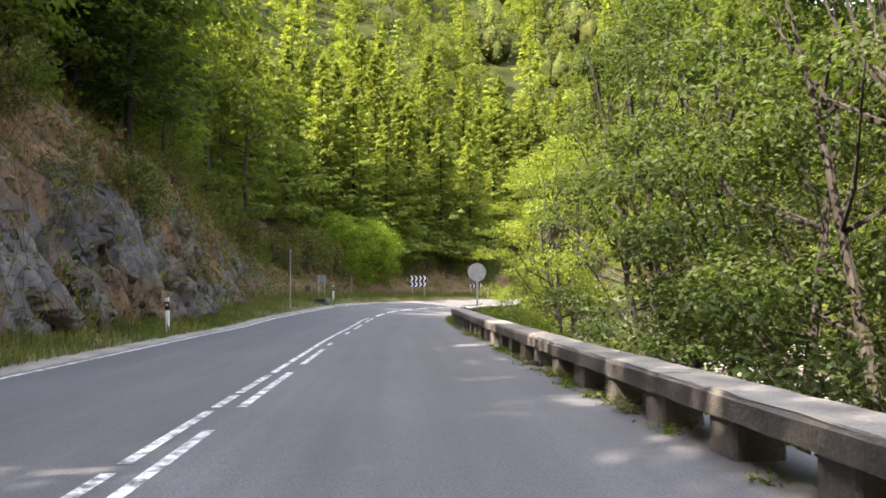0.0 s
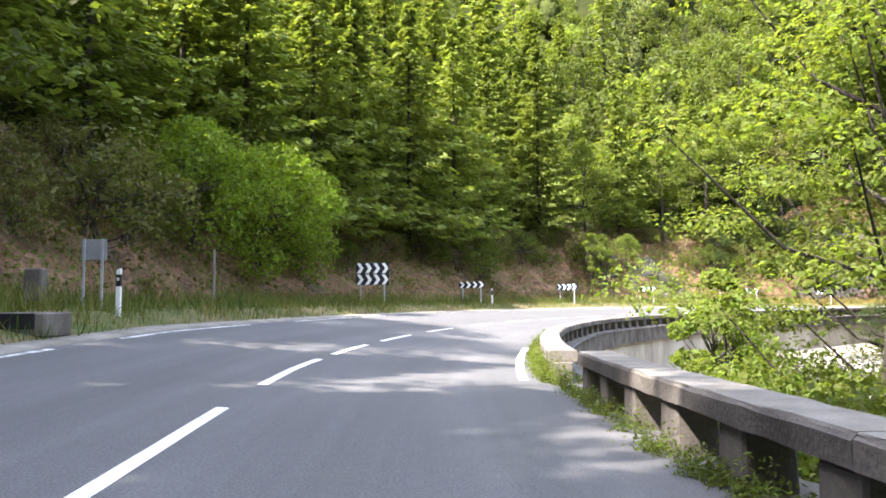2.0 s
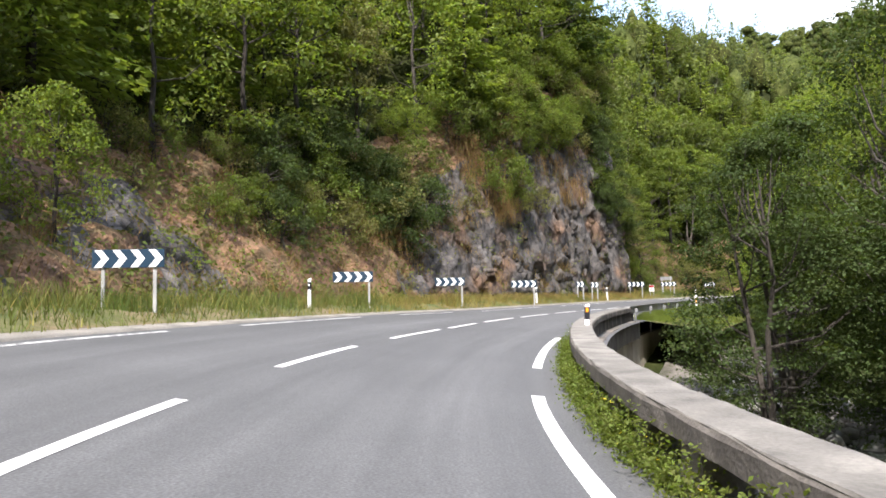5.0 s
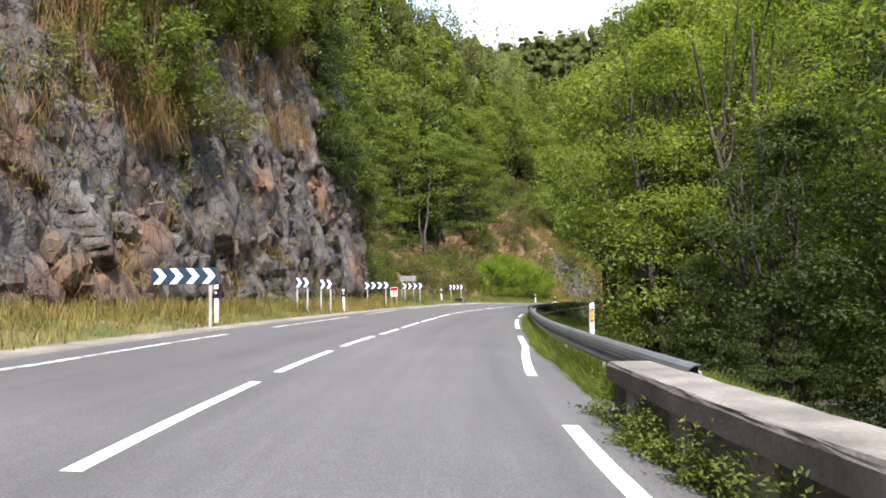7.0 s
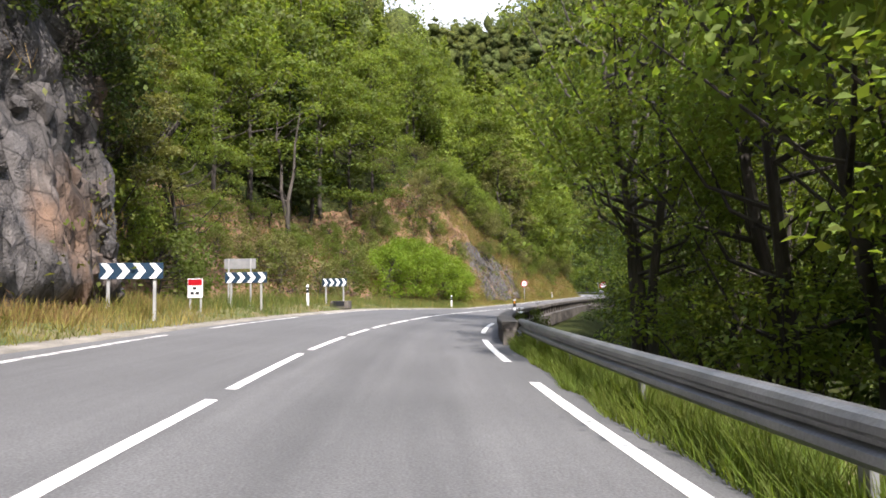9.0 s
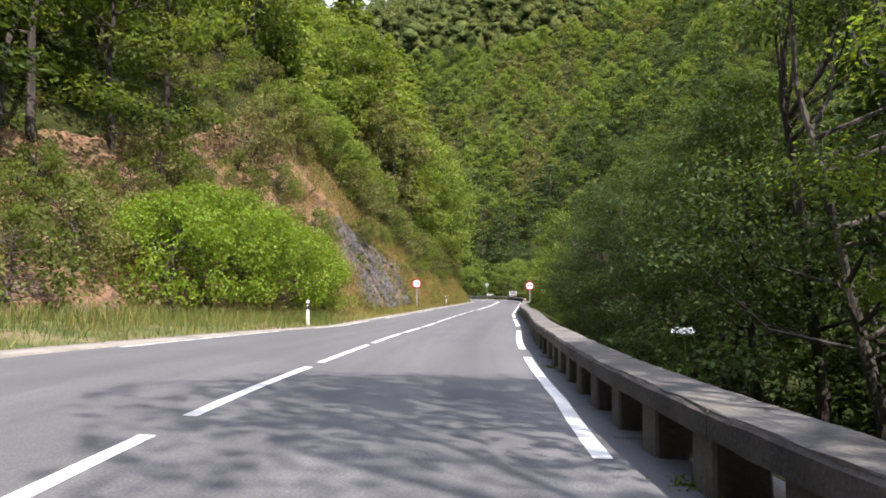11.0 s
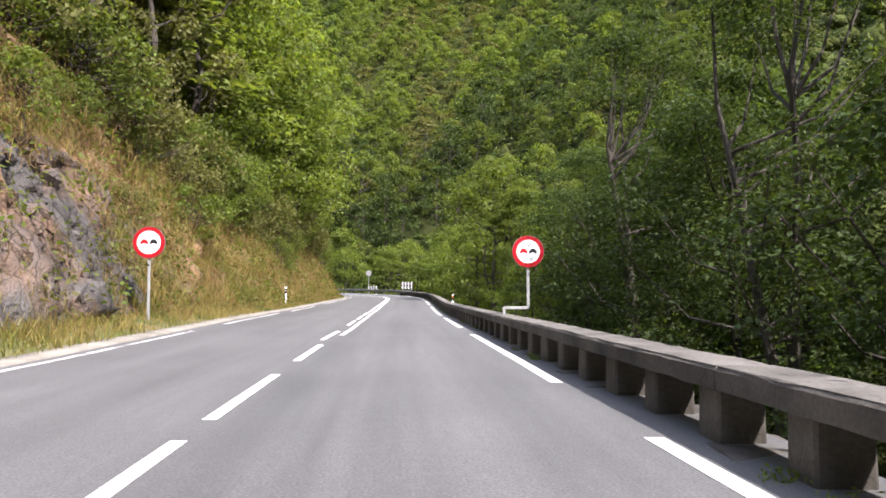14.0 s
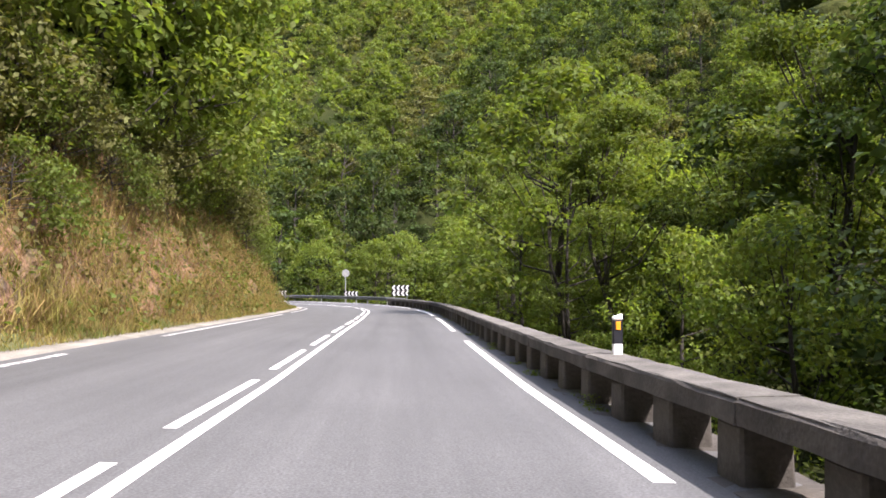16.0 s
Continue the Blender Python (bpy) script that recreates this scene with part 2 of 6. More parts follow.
def rock_mat(name, colors, ochre, share):
    """Fractured rock: flat facets at three sizes, tone by facet, thin dark cracks, ochre patches."""
    m = mat(name, colors, 0.7, 0.9, 0, 16, stain=0.5)
    n, l = m.node_tree.nodes, m.node_tree.links
    bsdf = n["Principled BSDF"]
    tc, mp, mix_in = n.new("ShaderNodeTexCoord"), n.new("ShaderNodeMapping"), n.new("ShaderNodeTexNoise")
    mp.inputs["Scale"].default_value, mp.inputs["Rotation"].default_value = (1, 1, 0.6), (0.2, 0.35, 0)
    l.new(tc.outputs["Object"], mp.inputs[0])
    mix_in.inputs["Scale"].default_value = 1.3
    l.new(mp.outputs[0], mix_in.inputs["Vector"])
    bend = n.new("ShaderNodeMixRGB")
    bend.inputs[0].default_value = 0.12
    l.new(mp.outputs[0], bend.inputs[1])
    l.new(mix_in.outputs["Color"], bend.inputs[2])
    height, tone = None, None
    for scale, amount, shade in ((0.75, 0.55, 0.3), (2.1, 0.5, 0.35), (5.5, 0.4, 0.25)):
        vo = n.new("ShaderNodeTexVoronoi")
        vo.inputs["Scale"].default_value = scale
        l.new(bend.outputs[0], vo.inputs["Vector"])
        way, tilt, dot = n.new("ShaderNodeVectorMath"), n.new("ShaderNodeVectorMath"), n.new("ShaderNodeVectorMath")
        way.operation, tilt.operation, dot.operation = "SUBTRACT", "SUBTRACT", "DOT_PRODUCT"
        l.new(bend.outputs[0], way.inputs[0])
        l.new(vo.outputs["Position"], way.inputs[1])
        l.new(vo.outputs["Color"], tilt.inputs[0])
        tilt.inputs[1].default_value = (0.5, 0.5, 0.5)
        l.new(way.outputs[0], dot.inputs[0])
        l.new(tilt.outputs[0], dot.inputs[1])
        mu = n.new("ShaderNodeMath")
        mu.operation = "MULTIPLY_ADD"
        mu.inputs[1].default_value, mu.inputs[2].default_value = amount * 3, 0
        l.new(dot.outputs["Value"], mu.inputs[0])
        if height:
            l.new(height, mu.inputs[2])
        height = mu.outputs[0]
        mr = n.new("ShaderNodeMapRange")
        mr.inputs["To Min"].default_value, mr.inputs["To Max"].default_value = 1 - shade, 1 + shade
        l.new(vo.outputs["Color"], mr.inputs["Value"])
        tm = n.new("ShaderNodeMath")
        tm.operation = "MULTIPLY"
        tm.inputs[1].default_value = 1
        l.new(mr.outputs[0], tm.inputs[0])
        if tone:
            l.new(tone, tm.inputs[1])
        tone = tm.outputs[0]
    crack, cut = n.new("ShaderNodeTexVoronoi"), n.new("ShaderNodeMapRange")
    crack.feature = "DISTANCE_TO_EDGE"
    crack.inputs["Scale"].default_value = 2.1
    cut.inputs["From Max"].default_value, cut.inputs["To Min"].default_value = 0.05, 0.4
    l.new(bend.outputs[0], crack.inputs["Vector"])
    l.new(crack.outputs["Distance"], cut.inputs["Value"])
    tm = n.new("ShaderNodeMath")
    tm.operation = "MULTIPLY"
    l.new(tone, tm.inputs[0])
    l.new(cut.outputs[0], tm.inputs[1])
    stain, where, mix = n.new("ShaderNodeTexNoise"), n.new("ShaderNodeMapRange"), n.new("ShaderNodeMixRGB")
    stain.inputs["Scale"].default_value, stain.inputs["Detail"].default_value = 0.28, 7
    where.inputs["From Min"].default_value, where.inputs["From Max"].default_value = 0.62 - 0.25 * share, 0.72 - 0.2 * share
    mix.inputs[2].default_value = (*ochre, 1)
    l.new(tc.outputs["Object"], stain.inputs["Vector"])
    l.new(stain.outputs["Fac"], where.inputs["Value"])
    l.new(where.outputs[0], mix.inputs[0])
    l.new(bsdf.inputs["Base Color"].links[0].from_socket, mix.inputs[1])
    hsv = n.new("ShaderNodeHueSaturation")
    l.new(mix.outputs[0], hsv.inputs["Color"])
    l.new(tm.outputs[0], hsv.inputs["Value"])
    l.new(hsv.outputs[0], bsdf.inputs["Base Color"])
    grit = n.new("ShaderNodeTexNoise")
    grit.inputs["Scale"].default_value, grit.inputs["Detail"].default_value = 18, 4
    l.new(tc.outputs["Object"], grit.inputs["Vector"])
    add = n.new("ShaderNodeMath")
    add.operation = "MULTIPLY_ADD"
    add.inputs[1].default_value = 0.12
    l.new(grit.outputs["Fac"], add.inputs[0])
    l.new(height, add.inputs[2])
    bump = n.new("ShaderNodeBump")
    bump.inputs["Strength"].default_value, bump.inputs["Distance"].default_value = 0.9, 0.5
    l.new(add.outputs[0], bump.inputs["Height"])
    l.new(bump.outputs[0], bsdf.inputs["Normal"])
    return m


ROCK = rock_mat("grey_rock", [(0.05, 0.047, 0.048), (0.105, 0.097, 0.094), (0.07, 0.064, 0.062), (0.15, 0.136, 0.128)], (0.155, 0.1, 0.07), 0.4)
BROWN_ROCK = rock_mat("brown_rock", [(0.055, 0.05, 0.048), (0.12, 0.108, 0.1), (0.075, 0.068, 0.063), (0.18, 0.165, 0.15)], (0.16, 0.092, 0.052), 0.5)
FOREST_FLOOR = mat("forest_floor", [(0.016, 0.024, 0.008), (0.045, 0.05, 0.018)], 0.2, 1.0, 0.6, 3, stain=0.4, bump_dist=0.3, spec=0.03)
GRAVEL = mat("river_gravel", [(0.05, 0.055, 0.035), (0.11, 0.1, 0.085), (0.2, 0.185, 0.165)], 1.1, 0.9, 0.8, 7, stain=0.5, bump_dist=0.15)
FOOTING = mat("footing_concrete", [(0.16, 0.145, 0.12), (0.27, 0.245, 0.205), (0.33, 0.3, 0.26)], 0.9, 0.92, 0.5, 14, stain=0.35)
BOULDER = mat("river_boulder", [(0.11, 0.105, 0.097), (0.3, 0.29, 0.27)], 1.2, 0.85, 0.5, 14, island=0.45, stain=0.3)
WATER = mat("river_water", [(0.03, 0.04, 0.035), (0.06, 0.07, 0.06)], 0.6, 0.12, 0.6, 5, spec=0.5, bump_dist=0.08)
BARK = mat("bark", [(0.024, 0.02, 0.017), (0.08, 0.07, 0.06)], 3, 0.95, 0.8, 18, stretch=(1, 1, 0.25), obj=0.25)
LEAF_BRIGHT = mat("leaf_bright", [(0.12, 0.166, 0.036), (0.178, 0.216, 0.05)], 0.4, 0.6, 0, 3, island=0.35, obj=0.16, through=0.58, spec=0.2)
LEAF = mat("leaf_green", [(0.088, 0.12, 0.028), (0.126, 0.156, 0.037)], 0.4, 0.6, 0, 3, island=0.35, obj=0.2, through=0.52, spec=0.2)
LEAF_LIME = mat("leaf_lime", [(0.13, 0.2, 0.02), (0.19, 0.265, 0.03)], 0.4, 0.55, 0, 3, island=0.3, obj=0.12, through=0.5, spec=0.25)
# darker leaf copy; on the riverside trees it stands in for shade
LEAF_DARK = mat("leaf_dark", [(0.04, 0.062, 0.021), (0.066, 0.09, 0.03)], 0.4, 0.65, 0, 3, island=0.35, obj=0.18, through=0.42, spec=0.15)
LEAF_GREY = mat("leaf_grey_green", [(0.105, 0.112, 0.036), (0.16, 0.155, 0.058)], 0.4, 0.65, 0, 3, island=0.35, obj=0.15, through=0.4, spec=0.2)
NEEDLE = mat("conifer_needles", [(0.145, 0.19, 0.047), (0.2, 0.24, 0.064)], 0.3, 0.6, 0, 3, island=0.22, obj=0.18, through=0.45, spec=0.15)
# far foliage colours carry extra blue, standing in for haze
FAR_LEAF = mat("far_foliage", [(0.092, 0.112, 0.048), (0.132, 0.15, 0.06), (0.17, 0.182, 0.068)], 0.12, 0.7, 0, 0.8, island=0.18, through=0.42, stain=0.3, spec=0.1)
FAR_LIGHT = mat("far_foliage_light", [(0.13, 0.145, 0.052), (0.175, 0.185, 0.062), (0.205, 0.205, 0.07)], 0.12, 0.7, 0, 0.8, island=0.18, through=0.45, stain=0.3, spec=0.1)
FAR_DARK = mat("far_foliage_dark", [(0.052, 0.072, 0.038), (0.075, 0.096, 0.047), (0.1, 0.12, 0.054)], 0.12, 0.7, 0, 0.8, island=0.18, through=0.38, stain=0.3, spec=0.1)
# dark core colour stands in for the shade inside far crowns
FAR_INNER_SHADE = mat("far_foliage_inner_shade", [(0.028, 0.035, 0.012), (0.055, 0.066, 0.02), (0.085, 0.098, 0.03)], 0.7, 0.9, 0.7, 3.2, stain=0.6, spec=0.02, bump_dist=0.35, island=0.25)
GRASS = mat("verge_grass", [(0.05, 0.085, 0.016), (0.1, 0.125, 0.028), (0.16, 0.15, 0.05)], 0.5, 0.7, 0, 4, island=0.3, through=0.35)
GOLD_GRASS = mat("golden_grass", [(0.1, 0.115, 0.026), (0.19, 0.165, 0.045), (0.27, 0.2, 0.08)], 0.5, 0.75, 0, 4, island=0.35, through=0.35)
DRY = mat("dry_grass", [(0.12, 0.088, 0.03), (0.245, 0.148, 0.066)], 0.6, 0.8, 0, 4, island=0.4, through=0.3)
WHITE = mat("sign_white", [(0.72, 0.73, 0.74), (0.8, 0.8, 0.8)], 2, 0.4, 0, 30, stain=0.06)
BLACK = mat("sign_black", [(0.012, 0.013, 0.018), (0.02, 0.02, 0.025)], 2, 0.45, 0, 30, stain=0.1)
BLUE = mat("sign_blue", [(0.012, 0.03, 0.055), (0.018, 0.042, 0.075)], 2, 0.45, 0, 30, stain=0.1)
RED = mat("sign_red", [(0.3, 0.006, 0.012), (0.38, 0.01, 0.018)], 2, 0.4, 0, 30, stain=0.1)
ORANGE = mat("reflector_orange", [(0.75, 0.28, 0.02), (0.85, 0.36, 0.03)], 4, 0.35, 0, 30, stain=0.08)
STEEL = mat("galvanised_steel", [(0.3, 0.305, 0.31), (0.44, 0.44, 0.445)], 3, 0.5, 0.1, 40, metal=0.3, stain=0.2)
RAIL = mat("rail_steel", [(0.13, 0.135, 0.14), (0.22, 0.22, 0.225)], 2, 0.42, 0.1, 30, metal=0.55, stain=0.25)
DULL_STEEL = mat("weathered_steel", [(0.2, 0.21, 0.22), (0.33, 0.33, 0.34)], 2, 0.6, 0.1, 30, metal=0.4, stain=0.2)
YELLOW = mat("flower_yellow", [(0.7, 0.55, 0.02), (0.8, 0.62, 0.03)], 4, 0.5, 0, 20, stain=0.1, through=0.2)
VERGE_SOIL = mat("verge_earth", [(0.05, 0.075, 0.018), (0.11, 0.105, 0.04), (0.17, 0.13, 0.075)], 0.8, 0.95, 0.7, 9, stain=0.45, bump_dist=0.06)

# ---- helpers for building ----
RNG = np.random.default_rng(7)


def part(name, data, material=None, parent=None, label=""):
    """Links a bmesh or a mesh as one mesh object, under a thing or a part."""
    if isinstance(data, bmesh.types.BMesh):
        me = bpy.data.meshes.new(name)
        data.to_mesh(me)
        data.free()
    else:
        me = data
    if material and not me.materials:
        me.materials.append(material)
    ob = new(name, me)
    ob.parent = parent
    if label:
        ob["label"] = label
    return ob


def thing(name, m, label, category, group="", kind=""):
    ob = new(name)
    ob.empty_display_size = 0.2
    ob.matrix_world = m
    return tagged(ob, label, category, group, kind)


def quad_mesh(name, v, material=None):
    """A mesh of loose quads, v: (n, 4, 3)."""
    n = len(v)
    me = bpy.data.meshes.new(name)
    me.vertices.add(n * 4)
    me.vertices.foreach_set("co", np.ascontiguousarray(v, dtype=np.float32).ravel())
    me.loops.add(n * 4)
    me.loops.foreach_set("vertex_index", np.arange(n * 4, dtype=np.int32))
    me.polygons.add(n)
    me.polygons.foreach_set("loop_start", np.arange(n, dtype=np.int32) * 4)
    me.update(calc_edges=True)
    if material:
        me.materials.append(material)
    return me


def grid_mesh(name, v, material=None, smooth=True):
    """A mesh from a lattice of points, v: (rows, cols, 3)."""
    r, c = v.shape[:2]
    i = np.arange(r * c).reshape(r, c)
    f = np.stack([i[:-1, :-1], i[:-1, 1:], i[1:, 1:], i[1:, :-1]], -1).reshape(-1, 4)
    me = bpy.data.meshes.new(name)
    me.vertices.add(r * c)
    me.vertices.foreach_set("co", np.ascontiguousarray(v, dtype=np.float32).ravel())
    me.loops.add(len(f) * 4)
    me.loops.foreach_set("vertex_index", f.ravel().astype(np.int32))
    me.polygons.add(len(f))
    me.polygons.foreach_set("loop_start", np.arange(len(f), dtype=np.int32) * 4)
    if smooth:
        me.polygons.foreach_set("use_smooth", np.ones(len(f), dtype=bool))
    me.update(calc_edges=True)
    if material:
        me.materials.append(material)
    return me


def box(bm, size, centre, rot=None, bevel=0.0):
    got = bmesh.ops.create_cube(bm, size=1.0)["verts"]
    m = Matrix.Translation(centre) @ (rot or Matrix()) @ Matrix.Diagonal((*size, 1))
    bmesh.ops.transform(bm, matrix=m, verts=got)
    if bevel:
        edges = list({e for v in got for e in v.link_edges})
        bmesh.ops.bevel(bm, geom=edges, offset=bevel, segments=1, affect="EDGES")
    return bm


def tube(bm, a, b, ra, rb=None, seg=8):
    a, b = Vector(a), Vector(b)
    got = bmesh.ops.create_cone(bm, cap_ends=True, segments=seg, radius1=ra, radius2=ra if rb is None else rb, depth=(b - a).length)["verts"]
    m = Matrix.Translation((a + b) / 2) @ (b - a).to_track_quat("Z", "Y").to_matrix().to_4x4()
    bmesh.ops.transform(bm, matrix=m, verts=got)
    return bm


def limb(bm, pts, radii, seg=7):
    for k in range(len(pts) - 1):
        tube(bm, pts[k], pts[k + 1], radii[k], radii[k + 1], seg)


# ---- the road's line: a centre line through the valley ----
LINE = np.array([
    (1.71, -60.0), (1.02, -48.02), (0.33, -36.04), (-0.36, -24.06), (-1.06, -12.08), (-1.75, -0.1), (-2.51, 11.89),
    (-3.3, 23.9), (-3.67, 35.96), (-2.7, 48.17), (0.29, 60.19), (5.69, 71.38), (13.63, 81.05), (23.4, 88.53),
    (34.31, 94.32), (45.78, 98.43), (57.43, 101.63), (69.26, 104.36), (81.23, 106.38), (93.43, 107.08),
    (105.58, 106.62), (117.5, 105.52), (129.51, 104.54), (141.51, 103.49), (153.46, 102.26), (165.35, 100.97),
    (177.26, 99.62), (189.18, 98.25), (201.1, 96.88), (213.03, 95.9), (224.5, 96.4), (235.5, 99.6), (245.0, 105.8), (252.0, 115.0), (256.5, 126.0), (259.0, 138.0)])
BANK_S = (-60, 0, 27, 41, 50, 92, 105, 119, 147, 174, 188, 197, 225, 238, 257, 290, 320, 360)
BANK_E = (0, 0, 0.01, 0.06, 0.1, 0.1, 0.08, 0.06, 0.06, 0.07, 0.03, 0, 0.01, 0.03, 0.04, 0.02, -0.04, -0.05)


def _line():
    q = np.vstack([2 * LINE[0] - LINE[1], LINE, 2 * LINE[-1] - LINE[-2]])
    u = np.linspace(0, 1, 48, endpoint=False)[:, None]
    out = []
    for i in range(1, len(q) - 2):
        a, b, c, d = q[i - 1:i + 3]
        out.append(0.5 * (2 * b + (c - a) * u + (2 * a - 5 * b + 4 * c - d) * u ** 2 + (3 * b - a - 3 * c + d) * u ** 3))
    return np.vstack(out)


RC = _line()
RS = np.concatenate([[0], np.cumsum(np.hypot(*np.diff(RC, axis=0).T))]) - 60
RT = np.gradient(RC, RS, axis=0)
RT /= np.linalg.norm(RT, axis=1)[:, None]
S_END = float(RS[-1])


def bank(s):
    return np.interp(s, BANK_S, BANK_E)


def rise(s):
    return np.interp(s, (255, 300, 340, 400), (0, 0.55, 1.1, 1.6))


def road_z(s, o):
    return rise(s) + bank(s) * (np.clip(o, -5.5, 9) + 1.9)


def xy(s, o):
    """World x, y of a place s metres along the road and o metres left of its centre line."""
    s, o = np.broadcast_arrays(np.asarray(s, float), np.asarray(o, float))
    x, y = np.interp(s, RS, RC[:, 0]), np.interp(s, RS, RC[:, 1])
    tx, ty = np.interp(s, RS, RT[:, 0]), np.interp(s, RS, RT[:, 1])
    return x - ty * o, y + tx * o


def heading(s):
    return math.degrees(math.atan2(np.interp(s, RS, RT[:, 1]), np.interp(s, RS, RT[:, 0]))) - 90


def nearest(x, y):
    """s and o of world places (arrays)."""
    x, y = np.asarray(x, float).ravel(), np.asarray(y, float).ravel()
    cs, ct, ss_ = RC[::6], RT[::6], RS[::6]
    s, o = np.empty(len(x)), np.empty(len(x))
    for a in range(0, len(x), 4000):
        dx, dy = x[a:a + 4000, None] - cs[:, 0], y[a:a + 4000, None] - cs[:, 1]
        k = np.argmin(dx * dx + dy * dy, 1)
        r = np.arange(len(k))
        along = dx[r, k] * ct[k, 0] + dy[r, k] * ct[k, 1]
        s[a:a + 4000] = ss_[k] + along
        side = -ct[k, 1] * dx[r, k] + ct[k, 0] * dy[r, k]
        o[a:a + 4000] = np.sign(side) * np.hypot(dx[r, k], dy[r, k])
    return s, o


def wave(x, y, f, seed=0.0):
    """Smooth cheap noise in -1..1."""
    return (np.sin(x * f + seed + 1.7 * np.sin(y * f * 0.7 + seed * 1.3)) + np.sin(y * f * 1.31 - seed * 2.1 + 1.3 * np.sin(x * f * 0.83 + 0.5))
            + 0.5 * np.sin((x + y) * f * 2.3 + seed * 3.7) + 0.5 * np.sin((x - y) * f * 2.9 - seed)) / 3


# how the left bank stands along the road: foot, steepness, height of the steep part
FOOT_S = (-60, 0, 30, 48, 70, 90, 112, 122, 132, 156, 159, 167, 190, 206, 216, 232, 250, 275, 296, 308, 330, 400)
FOOT_O = (6.6, 6.4, 5.8, 8.4, 8.4, 8.0, 7.6, 8.0, 7.2, 6.6, 8.4, 9.6, 8.6, 6.8, 6.2, 6.1, 5.6, 5.4, 5.6, 9, 14, 14)
STEEP = (3.4, 3.4, 3.2, 1.1, 0.95, 1.0, 1.2, 1.8, 4.5, 6.5, 1.6, 1.0, 0.9, 1.3, 2.3, 2.1, 1.7, 1.6, 1.6, 1.0, 0.8, 0.8)
STEEP_H = (6, 6, 5.8, 5, 5, 5, 6, 7.5, 13, 22, 9, 5, 5, 8, 12.5, 9, 5.5, 5.5, 5.5, 5, 4, 4)


def left_height(s, o):
    """Height over the road's edge of the verge, bank and hill on the left."""
    foot, steep, top = np.interp(s, FOOT_S, FOOT_O), np.interp(s, FOOT_S, STEEP), np.interp(s, FOOT_S, STEEP_H)
    u = np.maximum(o - foot, 0)
    run = top / steep
    slope = np.interp(s, (-60, 100, 150, 215, 240, 280, 296, 330), (0.8, 0.8, 1.1, 1.1, 1.6, 1.6, 1.1, 0.8))
    crest = np.interp(s, (130, 150, 170, 200), (172, 110, 60, 44))
    h = np.where(u < run, u * steep, top + (u - run) * slope)
    h = np.where(h > crest, crest + (h - crest) * 0.16, h)
    return 0.1 * np.clip(o - 4.2, 0, 3) + h


def right_height(s, o, o_y=None):
    """The river side: fall to the bed, the bed, the far bank and hill."""
    d = -o
    wall = np.interp(s, (-60, 30, 52, 112, 125, 150, 400), (0.5, 0.7, 1, 1, 0.2, 0, 0))
    slope = np.interp(d, (4.7, 6, 9, 12), (-0.5, -0.8, -2.4, -4.3))
    drop = np.interp(d, (1.5, 2.5, 9, 11), (-0.9, -3.0, -3.3, -4.3))
    near = wall * drop + (1 - wall) * slope
    hill_at = np.interp(s, (-60, 60, 120, 255, 285, 400), (27, 30, 27, 26, 34, 34))
    far = -4.4 + np.maximum(d - hill_at, 0) * np.interp(s, (240, 290), (0.74, 0.84)) + np.clip((d - hill_at) / 2, 0, 1) * 1.5
    top = np.interp(o_y, (95, 140, 184, 260), (190, 155, 136, 124)) if o_y is not None else 190
    far = np.where(far > top, top + (far - top) * 0.12, far)
    return np.where(d < 12, near, far)


def ground_z(x, y):
    x, y = np.asarray(x, float), np.asarray(y, float)
    s, o = nearest(x, y)
    left = road_z(s, 6) + left_height(s, o) + np.clip((o - 14) / 20, 0, 1) * 2.5 * wave(x.ravel(), y.ravel(), 0.06)
    right = road_z(s, -4) + right_height(s, o, np.where(x.ravel() > 300, y.ravel(), 0)) + np.clip((-o - 28) / 20, 0, 1) * 3.0 * wave(x.ravel(), y.ravel(), 0.05, 2)
    return np.where(o > 0, left, right), s, o


# ---- the ground ----
def stretch_axis(lo, hi, step, far, n=14):
    mid = np.arange(lo, hi + 0.1, step)
    t = np.linspace(0, 1, n + 1)[1:] ** 1.8
    return np.concatenate([(lo - t * (lo + far))[::-1], mid, hi + t * (far - hi)])


def build_ground():
    gx, gy = stretch_axis(-150, 420, 3.0, 2200), stretch_axis(-140, 330, 3.0, 2200)
    mx, my = np.meshgrid(gx, gy, indexing="ij")
    z, s, o = ground_z(mx, my)
    sink = np.where((o > -4.6) & (o < 5), -0.9, 0) + np.where((o >= 5) & (o < 26), -np.clip((26 - o) / 3, 0, 2.6), 0)
    z = np.where((o > -3.5) & (o < 5), np.minimum(z, road_z(s, 0) - 0.9), z + np.where(o >= 5, sink, 0))
    v = np.stack([mx.ravel(), my.ravel(), z], -1).reshape(len(gx), len(gy), 3)
    me = grid_mesh("ground", v)
    me.materials.append(FOREST_FLOOR)
    ob = new("ground", me)
    tagged(ob, "wooded valley ground falling to a stony river bed", "ground", kind="structure")


build_ground()


def strip(s0, s1, o0, o1, ds=1.0, n=2, dz=0.0, shift=None):
    """A ribbon lattice along the road between offsets o0 and o1."""
    ss_ = np.linspace(s0, s1, max(2, int((s1 - s0) / ds) + 1))
    oo = np.linspace(o0, o1, n)
    S, O = np.meshgrid(ss_, oo, indexing="ij")
    if shift:
        O = O + np.interp(S, *shift)
    x, y = xy(S, O)
    return np.stack([x, y, road_z(S, O) + dz], -1)


